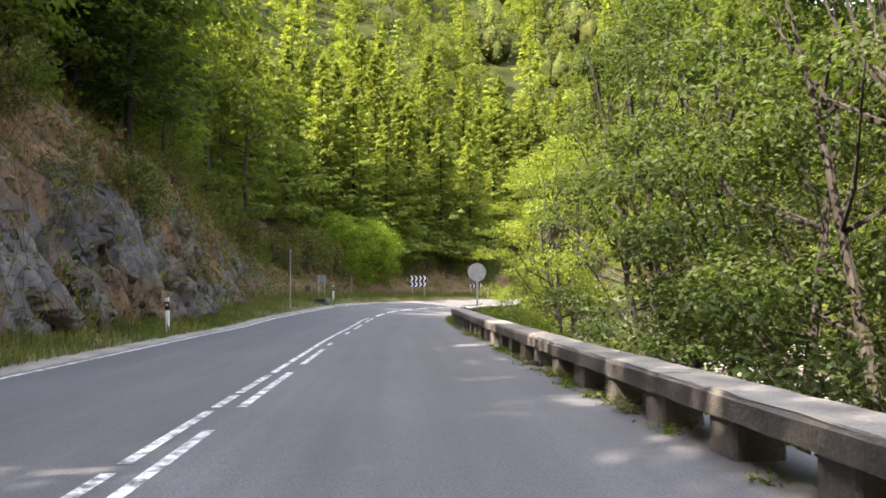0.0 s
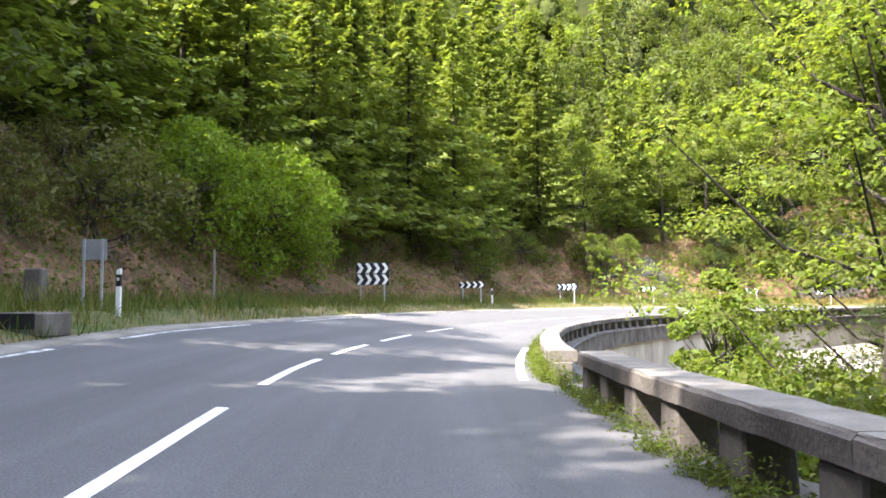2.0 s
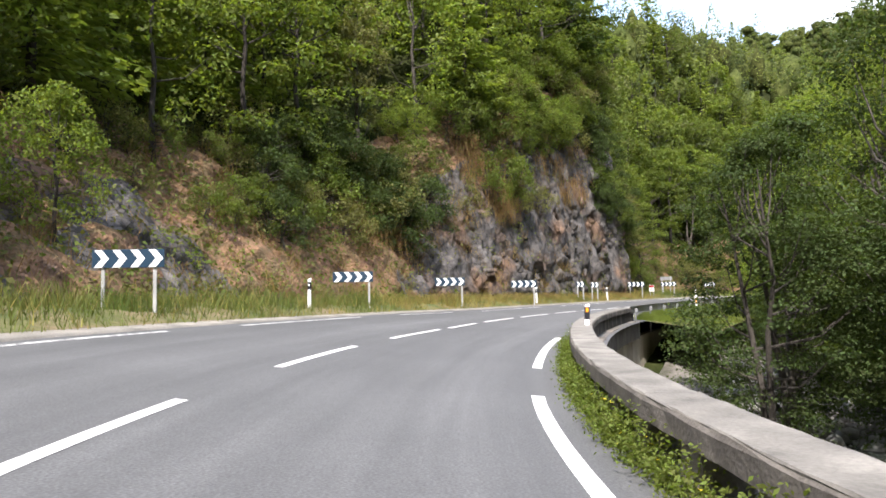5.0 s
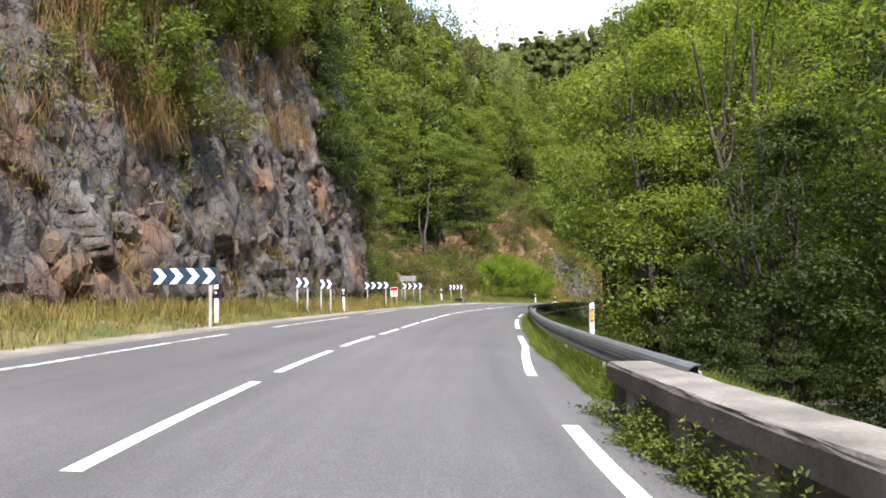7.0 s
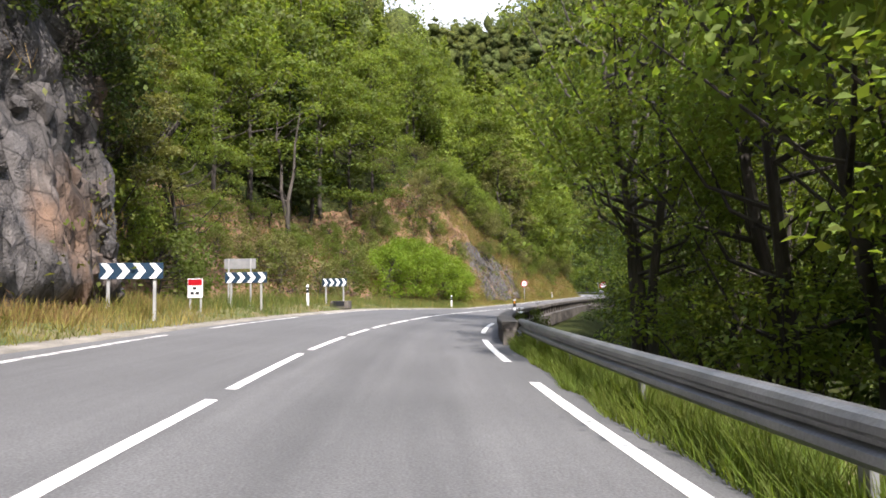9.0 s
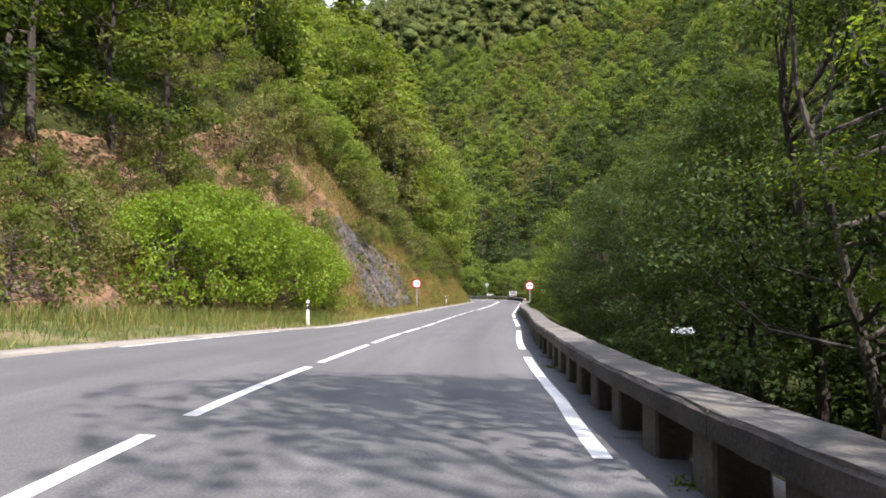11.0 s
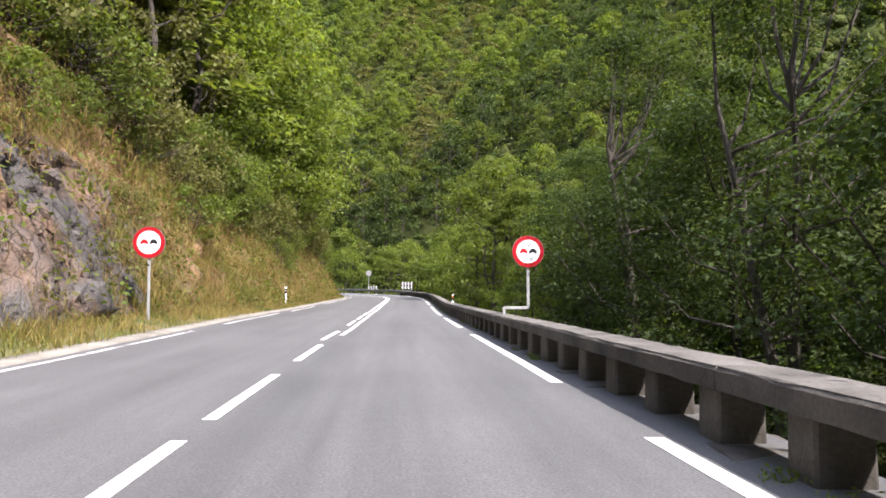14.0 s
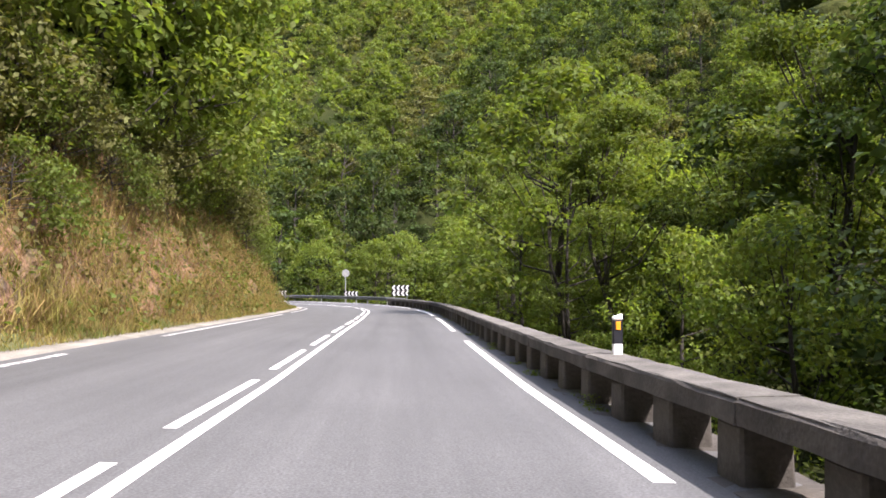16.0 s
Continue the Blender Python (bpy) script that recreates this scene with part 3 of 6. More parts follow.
road_mesh = grid_mesh("road", strip(-58, S_END - 1, -4.6, 4.1, 1.0, 12), ASPHALT)
road_rows = len(road_mesh.vertices) // 12
road_so = np.stack(np.meshgrid(np.linspace(-58, S_END - 1, road_rows), np.linspace(-4.6, 4.1, 12), indexing="ij"), -1).reshape(-1, 2)
road_loops = np.empty(len(road_mesh.loops), dtype=np.int32)
road_mesh.loops.foreach_get("vertex_index", road_loops)
road_mesh.uv_layers.new(name="along").data.foreach_set("uv", np.ascontiguousarray(road_so[road_loops], dtype=np.float32).ravel())
road = part("road", road_mesh)
tagged(road, "two-lane grey asphalt mountain road with worn surface", "road", kind="structure")


def marking(name, spans, o, width, label, shift=None, paint=None):
    """Painted lines: every dash is a piece of its own under one marking."""
    top = tagged(new(name), label, "road marking", "", "structure")
    for a, b in spans:
        part("dash", grid_mesh("dash", strip(a, b, o + width / 2, o - width / 2, 0.8, 2, 0.005, shift), paint or PAINT), None, top)


def dashes(a, b, period, length, start=0.0):
    out, s = [], a + start
    while s < b:
        out.append((s, min(s + length, b)))
        s += period
    return out


CENTRE = [(38.4, 42.2), (44.0, 47.6), (48.6, 51.5), (53.0, 56.4), (58.5, 61.8), (64.2, 67.1), (69.1, 72.7), (74.5, 77.7), (79.3, 82.8), (85.0, 88.4), (91.4, 95.5),
          (98.1, 102.5), (103.5, 106.9), (108.2, 112.5), (113.6, 118.2), (119.3, 123.2), (124.4, 128.2), (129.2, 132.2), (133.1, 137.5), (138.4, 143.5), (144.3, 149.2)]
CENTRE += [(150.1, 154.4), (155.2, 158.4), (159.2, 161.6), (162.4, 165.9), (166.9, 171.5), (172.4, 177.2), (178.0, 182.9), (183.7, 188.7), (189.6, 193.9), (194.9, 199.9),
           (200.9, 205.2), (206.0, 209.0), (210.0, 213.5), (214.5, 218.2), (219.1, 222.6), (224.5, 228.0)]
RIVER_EDGE = [(47, 56), (60, 66.7), (69.9, 79.3), (82.9, 91), (94.5, 103), (106, 116.1), (120.4, 131.6), (136.3, 146.4), (149.6, 156.4), (159.8, 168.2), (171.6, 181.2),
              (183.4, 192.2), (195.6, 204.7), (207.9, 218.2), (221.7, 232.7), (236.5, 246.0), (249.7, 264.4), (268.9, 280), (283, 294), (297, 308), (311, 330)]
HILL_EDGE = [(-40, 46), (48, 54), (57, 65), (68.8, 73.7), (77.4, 84), (87, 95), (98, 105.5), (108.9, 114), (117.3, 126.4), (130, 139.5), (143.6, 152), (155, 163.5), (166.7, 175.3),
             (179.1, 188.6), (192.6, 203.8), (208.2, 218.5), (222, 232), (235.3, 244.9), (248.4, 257.4), (262.4, 280), (283, 296), (299, 330)]
MID = ((-40, 8, 18, 24, 30, 36, 40, 46, 52, 66, 78, 86, 95, 104, 113, 120, 126, 131, 143, 149, 160, 172, 178, 184, 190, 195, 203, 210, 215, 222, 230, 234, 241, 250, 330),
       (0.0, -0.03, -0.1, -0.2, -0.24, -0.18, -0.1, 0.1, 0.03, -0.04, 0.0, 0.13, 0.15, -0.05, 0.03, 0.12, 0.08, -0.03, 0.0, 0.12, 0.05, 0.0, -0.05, -0.03, 0.08, 0.16, 0.13, 0.06, -0.02, -0.04, -0.08, -0.16, -0.15, -0.1, -0.05))
SIDE_R = ((47, 64, 80, 90, 114, 121, 127, 137, 146, 160, 168, 175, 205, 225, 245, 330), (0.14, 0.15, 0.15, 0.25, 0.2, 0.05, -0.28, -0.26, -0.12, 0.15, 0.25, -0.08, -0.06, -0.16, -0.14, -0.1))
SIDE_L = ((-40, 60, 70, 84, 109, 115, 140, 150, 167, 184, 195, 204, 215, 232, 330), (0.1, 0.2, 0.38, 0.1, -0.1, -0.42, -0.4, -0.1, 0.16, 0.2, 0.26, 0.22, 0.1, 0.0, 0.0))
marking("centre_line", CENTRE, 0.0, 0.13, "broken white centre line painted on the asphalt", MID)
WORN, worn_at = [], -40.0
while worn_at < 36:
    worn_to = min(36.5, worn_at + RNG.uniform(0.7, 3.2))
    WORN.append((worn_at, worn_to))
    worn_at = worn_to + RNG.uniform(0.06, 0.3)
marking("centre_line_worn", WORN, 0.12, 0.1, "worn solid white line along the road's middle", MID, OLD_PAINT)
marking("centre_line_dashed", dashes(-44, 18, 4.7, 3.4) + [(22.0, 23.2), (25.3, 28.8), (31.6, 35.6)], -0.14, 0.1, "worn broken white line beside the solid one", MID, OLD_PAINT)
marking("centre_line_solid", [(231.2, S_END - 3)], -0.13, 0.12, "fresh solid white centre line", MID)
marking("centre_line_dashed", [(229.4, 233.0)] + dashes(236.2, S_END - 3, 5.0, 3.7), 0.13, 0.12, "broken white line beside the solid one", MID)
marking("edge_line_river", RIVER_EDGE, -3.5, 0.16, "white edge line beside the parapet", SIDE_R)
marking("edge_line_hill", HILL_EDGE, 3.62, 0.13, "worn white edge line beside the grassy verge", SIDE_L, OLD_PAINT)

gutter = part("gutter", grid_mesh("gutter", np.concatenate([strip(-58, S_END - 1, 3.95, 3.95, 1, 1, -0.1), strip(-58, S_END - 1, 3.96, 4.5, 1, 3, 0.035), strip(-58, S_END - 1, 4.52, 4.52, 1, 1, -0.3)], 1), GUTTER))
tagged(gutter, "pale dusty concrete gutter strip along the asphalt", "gutter", kind="structure")


ROCK_S = (-60, 44, 50, 93, 96, 104, 107, 120, 127, 157, 159, 214, 220, 231, 239, 400)
ROCK_W = (0.85, 0.85, 0, 0, 0.28, 0.28, 0, 0.2, 1, 1, 0.15, 0.1, 0.95, 0.95, 0.15, 0.12)


def rock_weight(s, f, z):
    """Where bare rock shows on the cut, 0..1; f: share of the steep part's height."""
    zone = np.interp(s, ROCK_S, ROCK_W)
    inside = np.clip(f / 0.04, 0, 1) * np.clip((np.where(s < 50, 0.78, np.where(s > 200, 0.6, 0.86)) - f) / 0.15, 0, 1)
    return np.clip(zone * inside * 1.1 + 0.55 * wave(s, z * 1.2, 0.55, 8) * zone * inside, 0, 1)


def bank_point(s, f):
    """A place on the cut: f from 0 at its foot to 1 at the brink, over 1 on the slope above (arrays)."""
    foot, steep, top = np.interp(s, FOOT_S, FOOT_O), np.interp(s, FOOT_S, STEEP), np.interp(s, FOOT_S, STEEP_H)
    o = foot + top / steep * np.minimum(f, 1) + np.maximum(f - 1, 0) * 10
    return o, road_z(s, 6) + left_height(s, o)


def build_bank():
    """Verge, cut bank and rock on the hill side, one lattice; the rock is broken into blocks."""
    fine = ((-12, 50), (92, 108), (114, 160), (206, 242))
    ss_ = [-50.0]
    while ss_[-1] < S_END - 3:
        ss_.append(ss_[-1] + (0.15 if 120 < ss_[-1] < 159 else 0.24 if any(a < ss_[-1] < b for a, b in fine) else 0.7))
    ss_ = np.array(ss_)
    fs = np.concatenate([np.linspace(-1, -0.08, 7), np.linspace(0, 1, 84), np.linspace(1.08, 2.4, 14)])
    S, F = np.meshgrid(ss_, fs, indexing="ij")
    foot = np.interp(S, FOOT_S, FOOT_O)
    o_up, _ = bank_point(S, np.maximum(F, 0))
    O = np.where(F < 0, foot + (foot - 4.45) * F, o_up)
    edge = np.clip((O - 4.45) / 1.5, 0, 1)
    Z = road_z(S, 6) * edge + road_z(S, O) * (1 - edge) + left_height(S, O)
    k = np.clip(F / 0.06, 0, 1)
    rock = rock_weight(S, F, Z)
    out = k * (0.45 * wave(S, Z * 1.3, 0.7, 1) + 0.25 * wave(S, Z * 1.5, 1.9, 2))
    block = np.zeros(S.shape)
    for i, j in zip(*np.nonzero(rock > 0.15)):
        p = Vector((S[i, j] + 0.1 * Z[i, j], Z[i, j] * 0.6, 0.0))
        d1, c1 = noise.voronoi(p * 0.55)
        _, c2 = noise.voronoi(p * 1.3)
        _, c3 = noise.voronoi(Vector((p.x * 2.3, p.y * 1.9, 3.0)))
        g1, g2 = noise.cell_vector(c1[0] * 7.3), noise.cell_vector(c2[0] * 5.1)
        q1, q2 = p - c1[0] / 0.55, p - c2[0] / 1.3
        face = 0.7 * g1.z + (g1.x - 0.5) * 1.5 * q1.x + (g1.y - 0.5) * 1.0 * q1.y
        chip = 0.34 * g2.z + (g2.x - 0.5) * 1.4 * q2.x + (g2.y - 0.5) * 1.1 * q2.y
        g3 = noise.cell_vector(c3[0] * 9.7)
        flake = 0.2 * g3.z + (g3.x - 0.5) * 1.1 * (p.x - c3[0].x / 2.3) + (g3.y - 0.5) * 0.8 * (p.y - c3[0].y / 1.9)
        block[i, j] = face + 0.6 * chip + 0.4 * flake - 0.06 * max(0, 1 - (d1[1] - d1[0]) * 9)
    out = out * (1 - 0.6 * rock) + block * rock * 0.5
    x, y = xy(S, O - out)
    Z = Z + 0.1 * (F < 0) * wave(S, O * 2, 1.5, 4) * np.clip(O - 4.6, 0, 1) + k * 0.3 * wave(S, O, 1.7, 6) * (1 - rock)
    me = grid_mesh("bank", np.stack([x, y, Z], -1), smooth=False)
    for m in (SOIL, ROCK, FOREST_FLOOR, VERGE_SOIL, BROWN_ROCK):
        me.materials.append(m)
    r = (rock[:-1, :-1] + rock[1:, 1:]) / 2
    idx = np.where(r > 0.25, np.where(S[:-1, :-1] < 60, 4, 1), np.where(F[:-1, :-1] > 1.1, 2, np.where(F[:-1, :-1] < -0.05, 3, 0)))
    me.polygons.foreach_set("material_index", idx.ravel().astype(np.int32))
    tagged(new("hillside_bank", me), "steep roadside cut of bare rock, orange soil and dry grass", "bank", kind="structure")


build_bank()


def build_rock_blocks():
    """Angular blocks standing out of the rock faces."""
    rng = np.random.default_rng(61)
    base = ico_points()
    for s0, s1, f1, count, r0, r1, m, words in ((-4, 45, 0.7, 1500, 0.14, 0.42, BROWN_ROCK, "brown-grey angular stones packed in the cut beside the road"),
                                                (121, 157, 0.8, 900, 0.14, 0.5, ROCK, "grey fractured blocks of the cliff"),
                                                (219, 233, 0.58, 520, 0.12, 0.36, ROCK, "purplish grey blocks of the rock outcrop")):
        pts = []
        for _ in range(count):
            s, f = rng.uniform(s0, s1), f1 * rng.random() ** 1.2
            o, z = bank_point(np.array(s), np.array(f))
            if float(rock_weight(np.array(s), np.array(f), z)) < 0.3 or float(wave(np.array(s), z * 1.4, 0.9, 5)) + rng.random() < 0.35:
                continue
            r = r0 + (r1 - r0) * rng.random() ** 2
            v = base * (1 + 0.17 * rng.normal(size=(len(base), 1))) * (r, r * rng.uniform(0.7, 1.1), r * rng.uniform(0.8, 1.6))
            a, b = rng.uniform(0, 6.28), rng.normal() * 0.4
            v = v @ np.array([[math.cos(a), math.sin(a), 0], [-math.sin(a), math.cos(a), 0], [0, 0, 1]]) @ np.array([[1, 0, 0], [0, math.cos(b), math.sin(b)], [0, -math.sin(b), math.cos(b)]])
            x, y = xy(s, float(o) - rng.uniform(0.0, 0.22))
            pts.append(v + (float(x), float(y), float(z)))
        v = np.concatenate(pts)
        faces = (ICO_F[None] + (np.arange(len(pts)) * len(base))[:, None, None]).reshape(-1, 3)
        me = bpy.data.meshes.new("rock_blocks")
        me.from_pydata(v.tolist(), [], faces.tolist())
        tagged(part("rock_blocks", me, m), words, "rocks", kind="stuff")


def build_river():
    ss_, oo = np.arange(-20, 150, 0.7), np.linspace(-5.2, -27, 36)
    S, O = np.meshgrid(ss_, oo, indexing="ij")
    x, y = xy(S, O)
    z = road_z(S, -4) + right_height(S, O) + 0.12 + 0.28 * wave(x, y, 0.9, 2) + 0.12 * wave(x, y, 2.7, 4)
    tagged(part("river_bed", grid_mesh("river_bed", np.stack([x, y, z], -1), GRAVEL)), "pale stony river bed with gravel bars", "river bed", kind="structure")
    S, O = np.meshgrid(np.arange(-20, 150, 2.0), np.linspace(-11.5, -25.5, 6), indexing="ij")
    x, y = xy(S, O)
    tagged(part("river", grid_mesh("river", np.stack([x, y, np.full(S.shape, -4.38)], -1), WATER)), "shallow dark river water between pale stones", "water", kind="structure")
    pts = []
    base = ico_points()
    for _ in range(8500):
        s, o = RNG.uniform(28, 122), -6.8 - 17 * RNG.random() ** 1.15
        x, y = xy(s, o)
        r = 0.05 + 0.38 * RNG.random() ** 3
        shape = base * (1 + 0.16 * RNG.normal(size=(len(base), 1))) * (r, r * RNG.uniform(0.7, 1.2), r * RNG.uniform(0.5, 0.8))
        a = RNG.uniform(0, 6.28)
        c, n = math.cos(a), math.sin(a)
        shape = shape @ np.array([[c, n, 0], [-n, c, 0], [0, 0, 1]])
        bed = float(road_z(s, -4) + right_height(np.array(s), np.array(o))) + 0.12 + 0.28 * float(wave(x, y, 0.9, 2)) + 0.12 * float(wave(x, y, 2.7, 4))
        pts.append(shape + (x, y, bed + r * 0.2))
    v = np.concatenate(pts)
    f = (ICO_F[None] + (np.arange(len(pts)) * len(base))[:, None, None]).reshape(-1, 3)
    me = bpy.data.meshes.new("river_boulders")
    me.from_pydata(v.tolist(), [], f.tolist())
    me.polygons.foreach_set("use_smooth", np.ones(len(me.polygons), dtype=bool))
    tagged(part("river_boulders", me, BOULDER), "many pale rounded boulders lying in the river bed", "boulders", kind="stuff")


ICO_F = None


def ico_points():
    global ICO_F
    bm = bmesh.new()
    bmesh.ops.create_icosphere(bm, subdivisions=1, radius=1.0)
    v = np.array([p.co[:] for p in bm.verts])
    ICO_F = np.array([[q.index for q in f.verts] for f in bm.faces])
    bm.free()
    return v


build_river()
build_rock_blocks()

# ---- plants ----


def unit(v):
    return v / np.maximum(np.linalg.norm(v, axis=-1, keepdims=True), 1e-6)


def leaves(pos, normal, size, rng, ratio=0.55, jitter=0.8):
    """Diamond leaves at pos, facing roughly along normal. Returns (n, 4, 3)."""
    n = len(pos)
    nn = unit(normal + rng.normal(size=(n, 3)) * jitter)
    a = unit(np.cross(nn, rng.normal(size=(n, 3))))
    b = np.cross(nn, a)
    size = (np.asarray(size) * rng.uniform(0.6, 1.4, n))[:, None]
    tip, side = a * size * 0.5, b * size * 0.5 * ratio
    bend = nn * size * 0.08
    return np.stack([pos + tip - bend, pos + side + bend, pos - tip - bend, pos - side + bend], 1)


def crown_points(centres, radii, count, rng, shell=0.55, flat=0.75):
    """Leaf places in clumps, denser towards each clump's skin; with the way out of the clump."""
    w = radii ** 2
    k = rng.choice(len(centres), count, p=w / w.sum())
    d = unit(rng.normal(size=(count, 3)))
    r = (shell + (1 - shell) * rng.random(count)) * radii[k]
    spread = 1 + (0.75 - flat) * 0.5
    p = centres[k] + d * (r[:, None] * (spread, spread, flat))
    p[:, 2] -= (0.75 - flat) * 0.6 * (d[:, 0] ** 2 + d[:, 1] ** 2) * r
    return p, d * (1 - (0.75 - flat)) + (0, 0, 0.35 + (0.75 - flat) * 1.6)


def broadleaf(name, height, radius, low, clumps, count, leaf, leaf_mat, stems, seed, label, category="tree", crooked=0.5, hang=0.0, flat=0.75):
    """A deciduous tree: tapered stems, limbs to the clumps, a crown of single leaves."""
    rng = np.random.default_rng(seed)
    top = thing(name, Matrix(), label, category)
    t = rng.random(clumps) ** 0.8
    zc = low + (height - low) * t
    prof = np.sin(np.clip((t * 0.86 + 0.14) * np.pi, 0, np.pi)) ** 0.6
    ang = rng.uniform(0, 2 * np.pi, clumps)
    rr = radius * prof * np.sqrt(rng.uniform(0.15, 1, clumps))
    cen = np.stack([rr * np.cos(ang), rr * np.sin(ang), zc], -1)
    rad = radius * rng.uniform(0.17, 0.33, clumps)
    p, d = crown_points(cen, rad, count, rng, 0.55 if flat > 0.7 else 0.3, flat)
    p[:, 2] -= hang * np.linalg.norm(p[:, :2], axis=1) * 0.2
    part("crown", quad_mesh("crown", leaves(p, d, leaf, rng, 0.55, 0.8 if flat > 0.7 else 0.5), leaf_mat), None, top)
    bm = bmesh.new()
    base_r = 0.013 * height + 0.03
    for k in range(stems):
        a = rng.uniform(0, 6.28)
        lean = (0.03 if stems == 1 else 0.14) * height
        pts, z = [Vector((0.12 * stems * math.cos(a) * (stems > 1), 0.12 * stems * math.sin(a) * (stems > 1), -0.6))], 0
        for j in range(1, 6):
            q = j / 5
            pts.append(Vector((lean * q * math.cos(a) + rng.normal() * 0.08 * crooked * j, lean * q * math.sin(a) + rng.normal() * 0.08 * crooked * j, height * 0.86 * q)))
        limb(bm, pts, [base_r * (1 - 0.16 * j) / (1 + 0.25 * (stems - 1)) for j in range(6)])
        for c in cen[k::stems][:14]:
            q = max(0.12, min(0.75, c[2] / height - 0.12))
            j = min(4, int(q * 5))
            a0 = pts[j].lerp(pts[j + 1], q * 5 - j)
            mid = a0.lerp(Vector(c), 0.5) + Vector((0, 0, -0.05 * height))
            limb(bm, [a0, mid, Vector(c)], [base_r * 0.3, base_r * 0.17, base_r * 0.06], 5)
    part("trunk", bm, BARK, top)
    return top


def conifer(name, height, radius, count, seed, leaf_mat, label, droop=0.3, low=0.08, dense=15, spray=1.0):
    """A spruce: a straight trunk with uneven drooping boughs set with needle sprays."""
    rng = np.random.default_rng(seed)
    top = thing(name, Matrix(), label, "tree")
    quads, bm = [], bmesh.new()
    tube(bm, (0, 0, -0.8), (0, 0, height * 0.97), 0.014 * height, 0.02, 8)
    boughs = int(height * dense)
    for i in range(boughs):
        t = ((i + rng.random()) / boughs) ** 1.15
        a = i * 2.39996 + rng.normal() * 0.4
        z0, reach = height * (low + (1 - low) * t), radius * (1 - t) ** 0.8 + 0.18
        r = reach * rng.uniform(0.6, 1.15)
        m = max(6, int(count * (0.35 + 0.65 * r / radius)))
        q = rng.random(m) ** 0.6
        wing = rng.choice((-1, 1), m) * rng.random(m) * 0.34 * r * (1.12 - q)
        x, y = r * q * math.cos(a) - wing * math.sin(a), r * q * math.sin(a) + wing * math.cos(a)
        z = z0 - droop * r * q ** 1.4 + 0.14 * r * q ** 4 - np.abs(wing) * 0.4 + rng.normal(size=m) * 0.06
        p = np.stack([x, y, z], -1)
        along = unit(np.stack([math.cos(a) - np.sign(wing) * 0.6 * math.sin(a), math.sin(a) + np.sign(wing) * 0.6 * math.cos(a), np.full(m, -0.4)], -1) + rng.normal(size=(m, 3)) * 0.3)
        across = unit(np.cross(along, (0, 0, 1.0)) + rng.normal(size=(m, 3)) * 0.45)
        ln = ((0.22 + 0.012 * height) * spray * rng.uniform(0.6, 1.3, m))[:, None]
        quads.append(np.stack([p - along * ln * 0.5, p + across * ln * 0.3, p + along * ln * 0.6, p - across * ln * 0.3], 1))
        if i % 4 == 0 and t < 0.75:
            tube(bm, (0, 0, z0), (r * 0.8 * math.cos(a), r * 0.8 * math.sin(a), z0 - droop * r * 0.7), 0.03, 0.01, 4)
    part("crown", quad_mesh("crown", np.concatenate(quads), leaf_mat), None, top)
    part("trunk", bm, BARK, top)
    return top


def dead_trunk(name, seed):
    rng = np.random.default_rng(seed)
    top = thing(name, Matrix(), "bare pale leaning tree trunk with broken twigs", "tree")
    bm = bmesh.new()
    pts = [Vector((0.35 * j + rng.normal() * 0.05, rng.normal() * 0.08, 1.7 * j - 0.5)) for j in range(6)]
    limb(bm, pts, [0.14 - 0.02 * j for j in range(6)])
    part("trunk", bm, BARK, top)
    for j in range(8):
        tw = bmesh.new()
        a = pts[1 + j % 5]
        tube(tw, a, a + Vector((rng.normal() * 0.8, rng.normal() * 0.8, rng.uniform(0.2, 0.9))), 0.03, 0.008, 5)
        part("twig", tw, BARK, top)
    return top


def plant(proto, s, o, scale=1.0, turn=None, dz=0.0, squash=1.0, lean=0.0):
    x, y = xy(s, o)
    z = float(ground_z(np.array([x]), np.array([y]))[0][0])
    m = pose(float(x), float(y), z + dz, lean, 0, random.uniform(0, 360) if turn is None else turn)
    return copy_thing(proto, m @ Matrix.Diagonal((scale, scale, scale * squash, 1)))


def used_up(protos):
    """Takes the patterns away once their copies stand."""
    for p in protos:
        for c in list(p.children_recursive):
            bpy.data.objects.remove(c)
        bpy.data.objects.remove(p)


alder = broadleaf("alder_tree", 13, 3.6, 4.2, 60, 12000, 0.15, LEAF_BRIGHT, 3, 11, "tall sunlit riverside tree with several thin stems and yellow-green leaves")
alder2 = broadleaf("alder_tree", 12, 3.2, 1.6, 56, 12000, 0.14, LEAF, 2, 12, "leafy riverside tree with slim grey stems", flat=0.4)
alder3 = broadleaf("alder_tree", 13, 3.4, 2.6, 60, 12000, 0.14, LEAF_DARK, 3, 37, "riverside tree with shade-darkened leaves and several thin grey stems", flat=0.45)
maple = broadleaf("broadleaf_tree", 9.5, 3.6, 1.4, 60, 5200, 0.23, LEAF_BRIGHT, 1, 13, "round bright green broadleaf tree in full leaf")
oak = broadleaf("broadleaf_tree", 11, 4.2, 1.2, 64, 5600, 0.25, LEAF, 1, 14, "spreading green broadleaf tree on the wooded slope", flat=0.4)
shade = broadleaf("riverside_tree", 13, 4.4, 0.0, 80, 22000, 0.125, LEAF_DARK, 2, 15, "dense riverside tree with shade-darkened leaves down to the ground", flat=0.4)
shade2 = broadleaf("riverside_tree", 11.5, 4.0, 0.0, 70, 20000, 0.125, LEAF_DARK, 1, 16, "dense green tree with shade-darkened leaves behind the parapet", flat=0.4)
ash = broadleaf("slender_tree", 12, 2.6, 3.0, 44, 4600, 0.22, LEAF_GREY, 1, 17, "slender grey-green tree with a thin trunk on the bank", crooked=1.0)
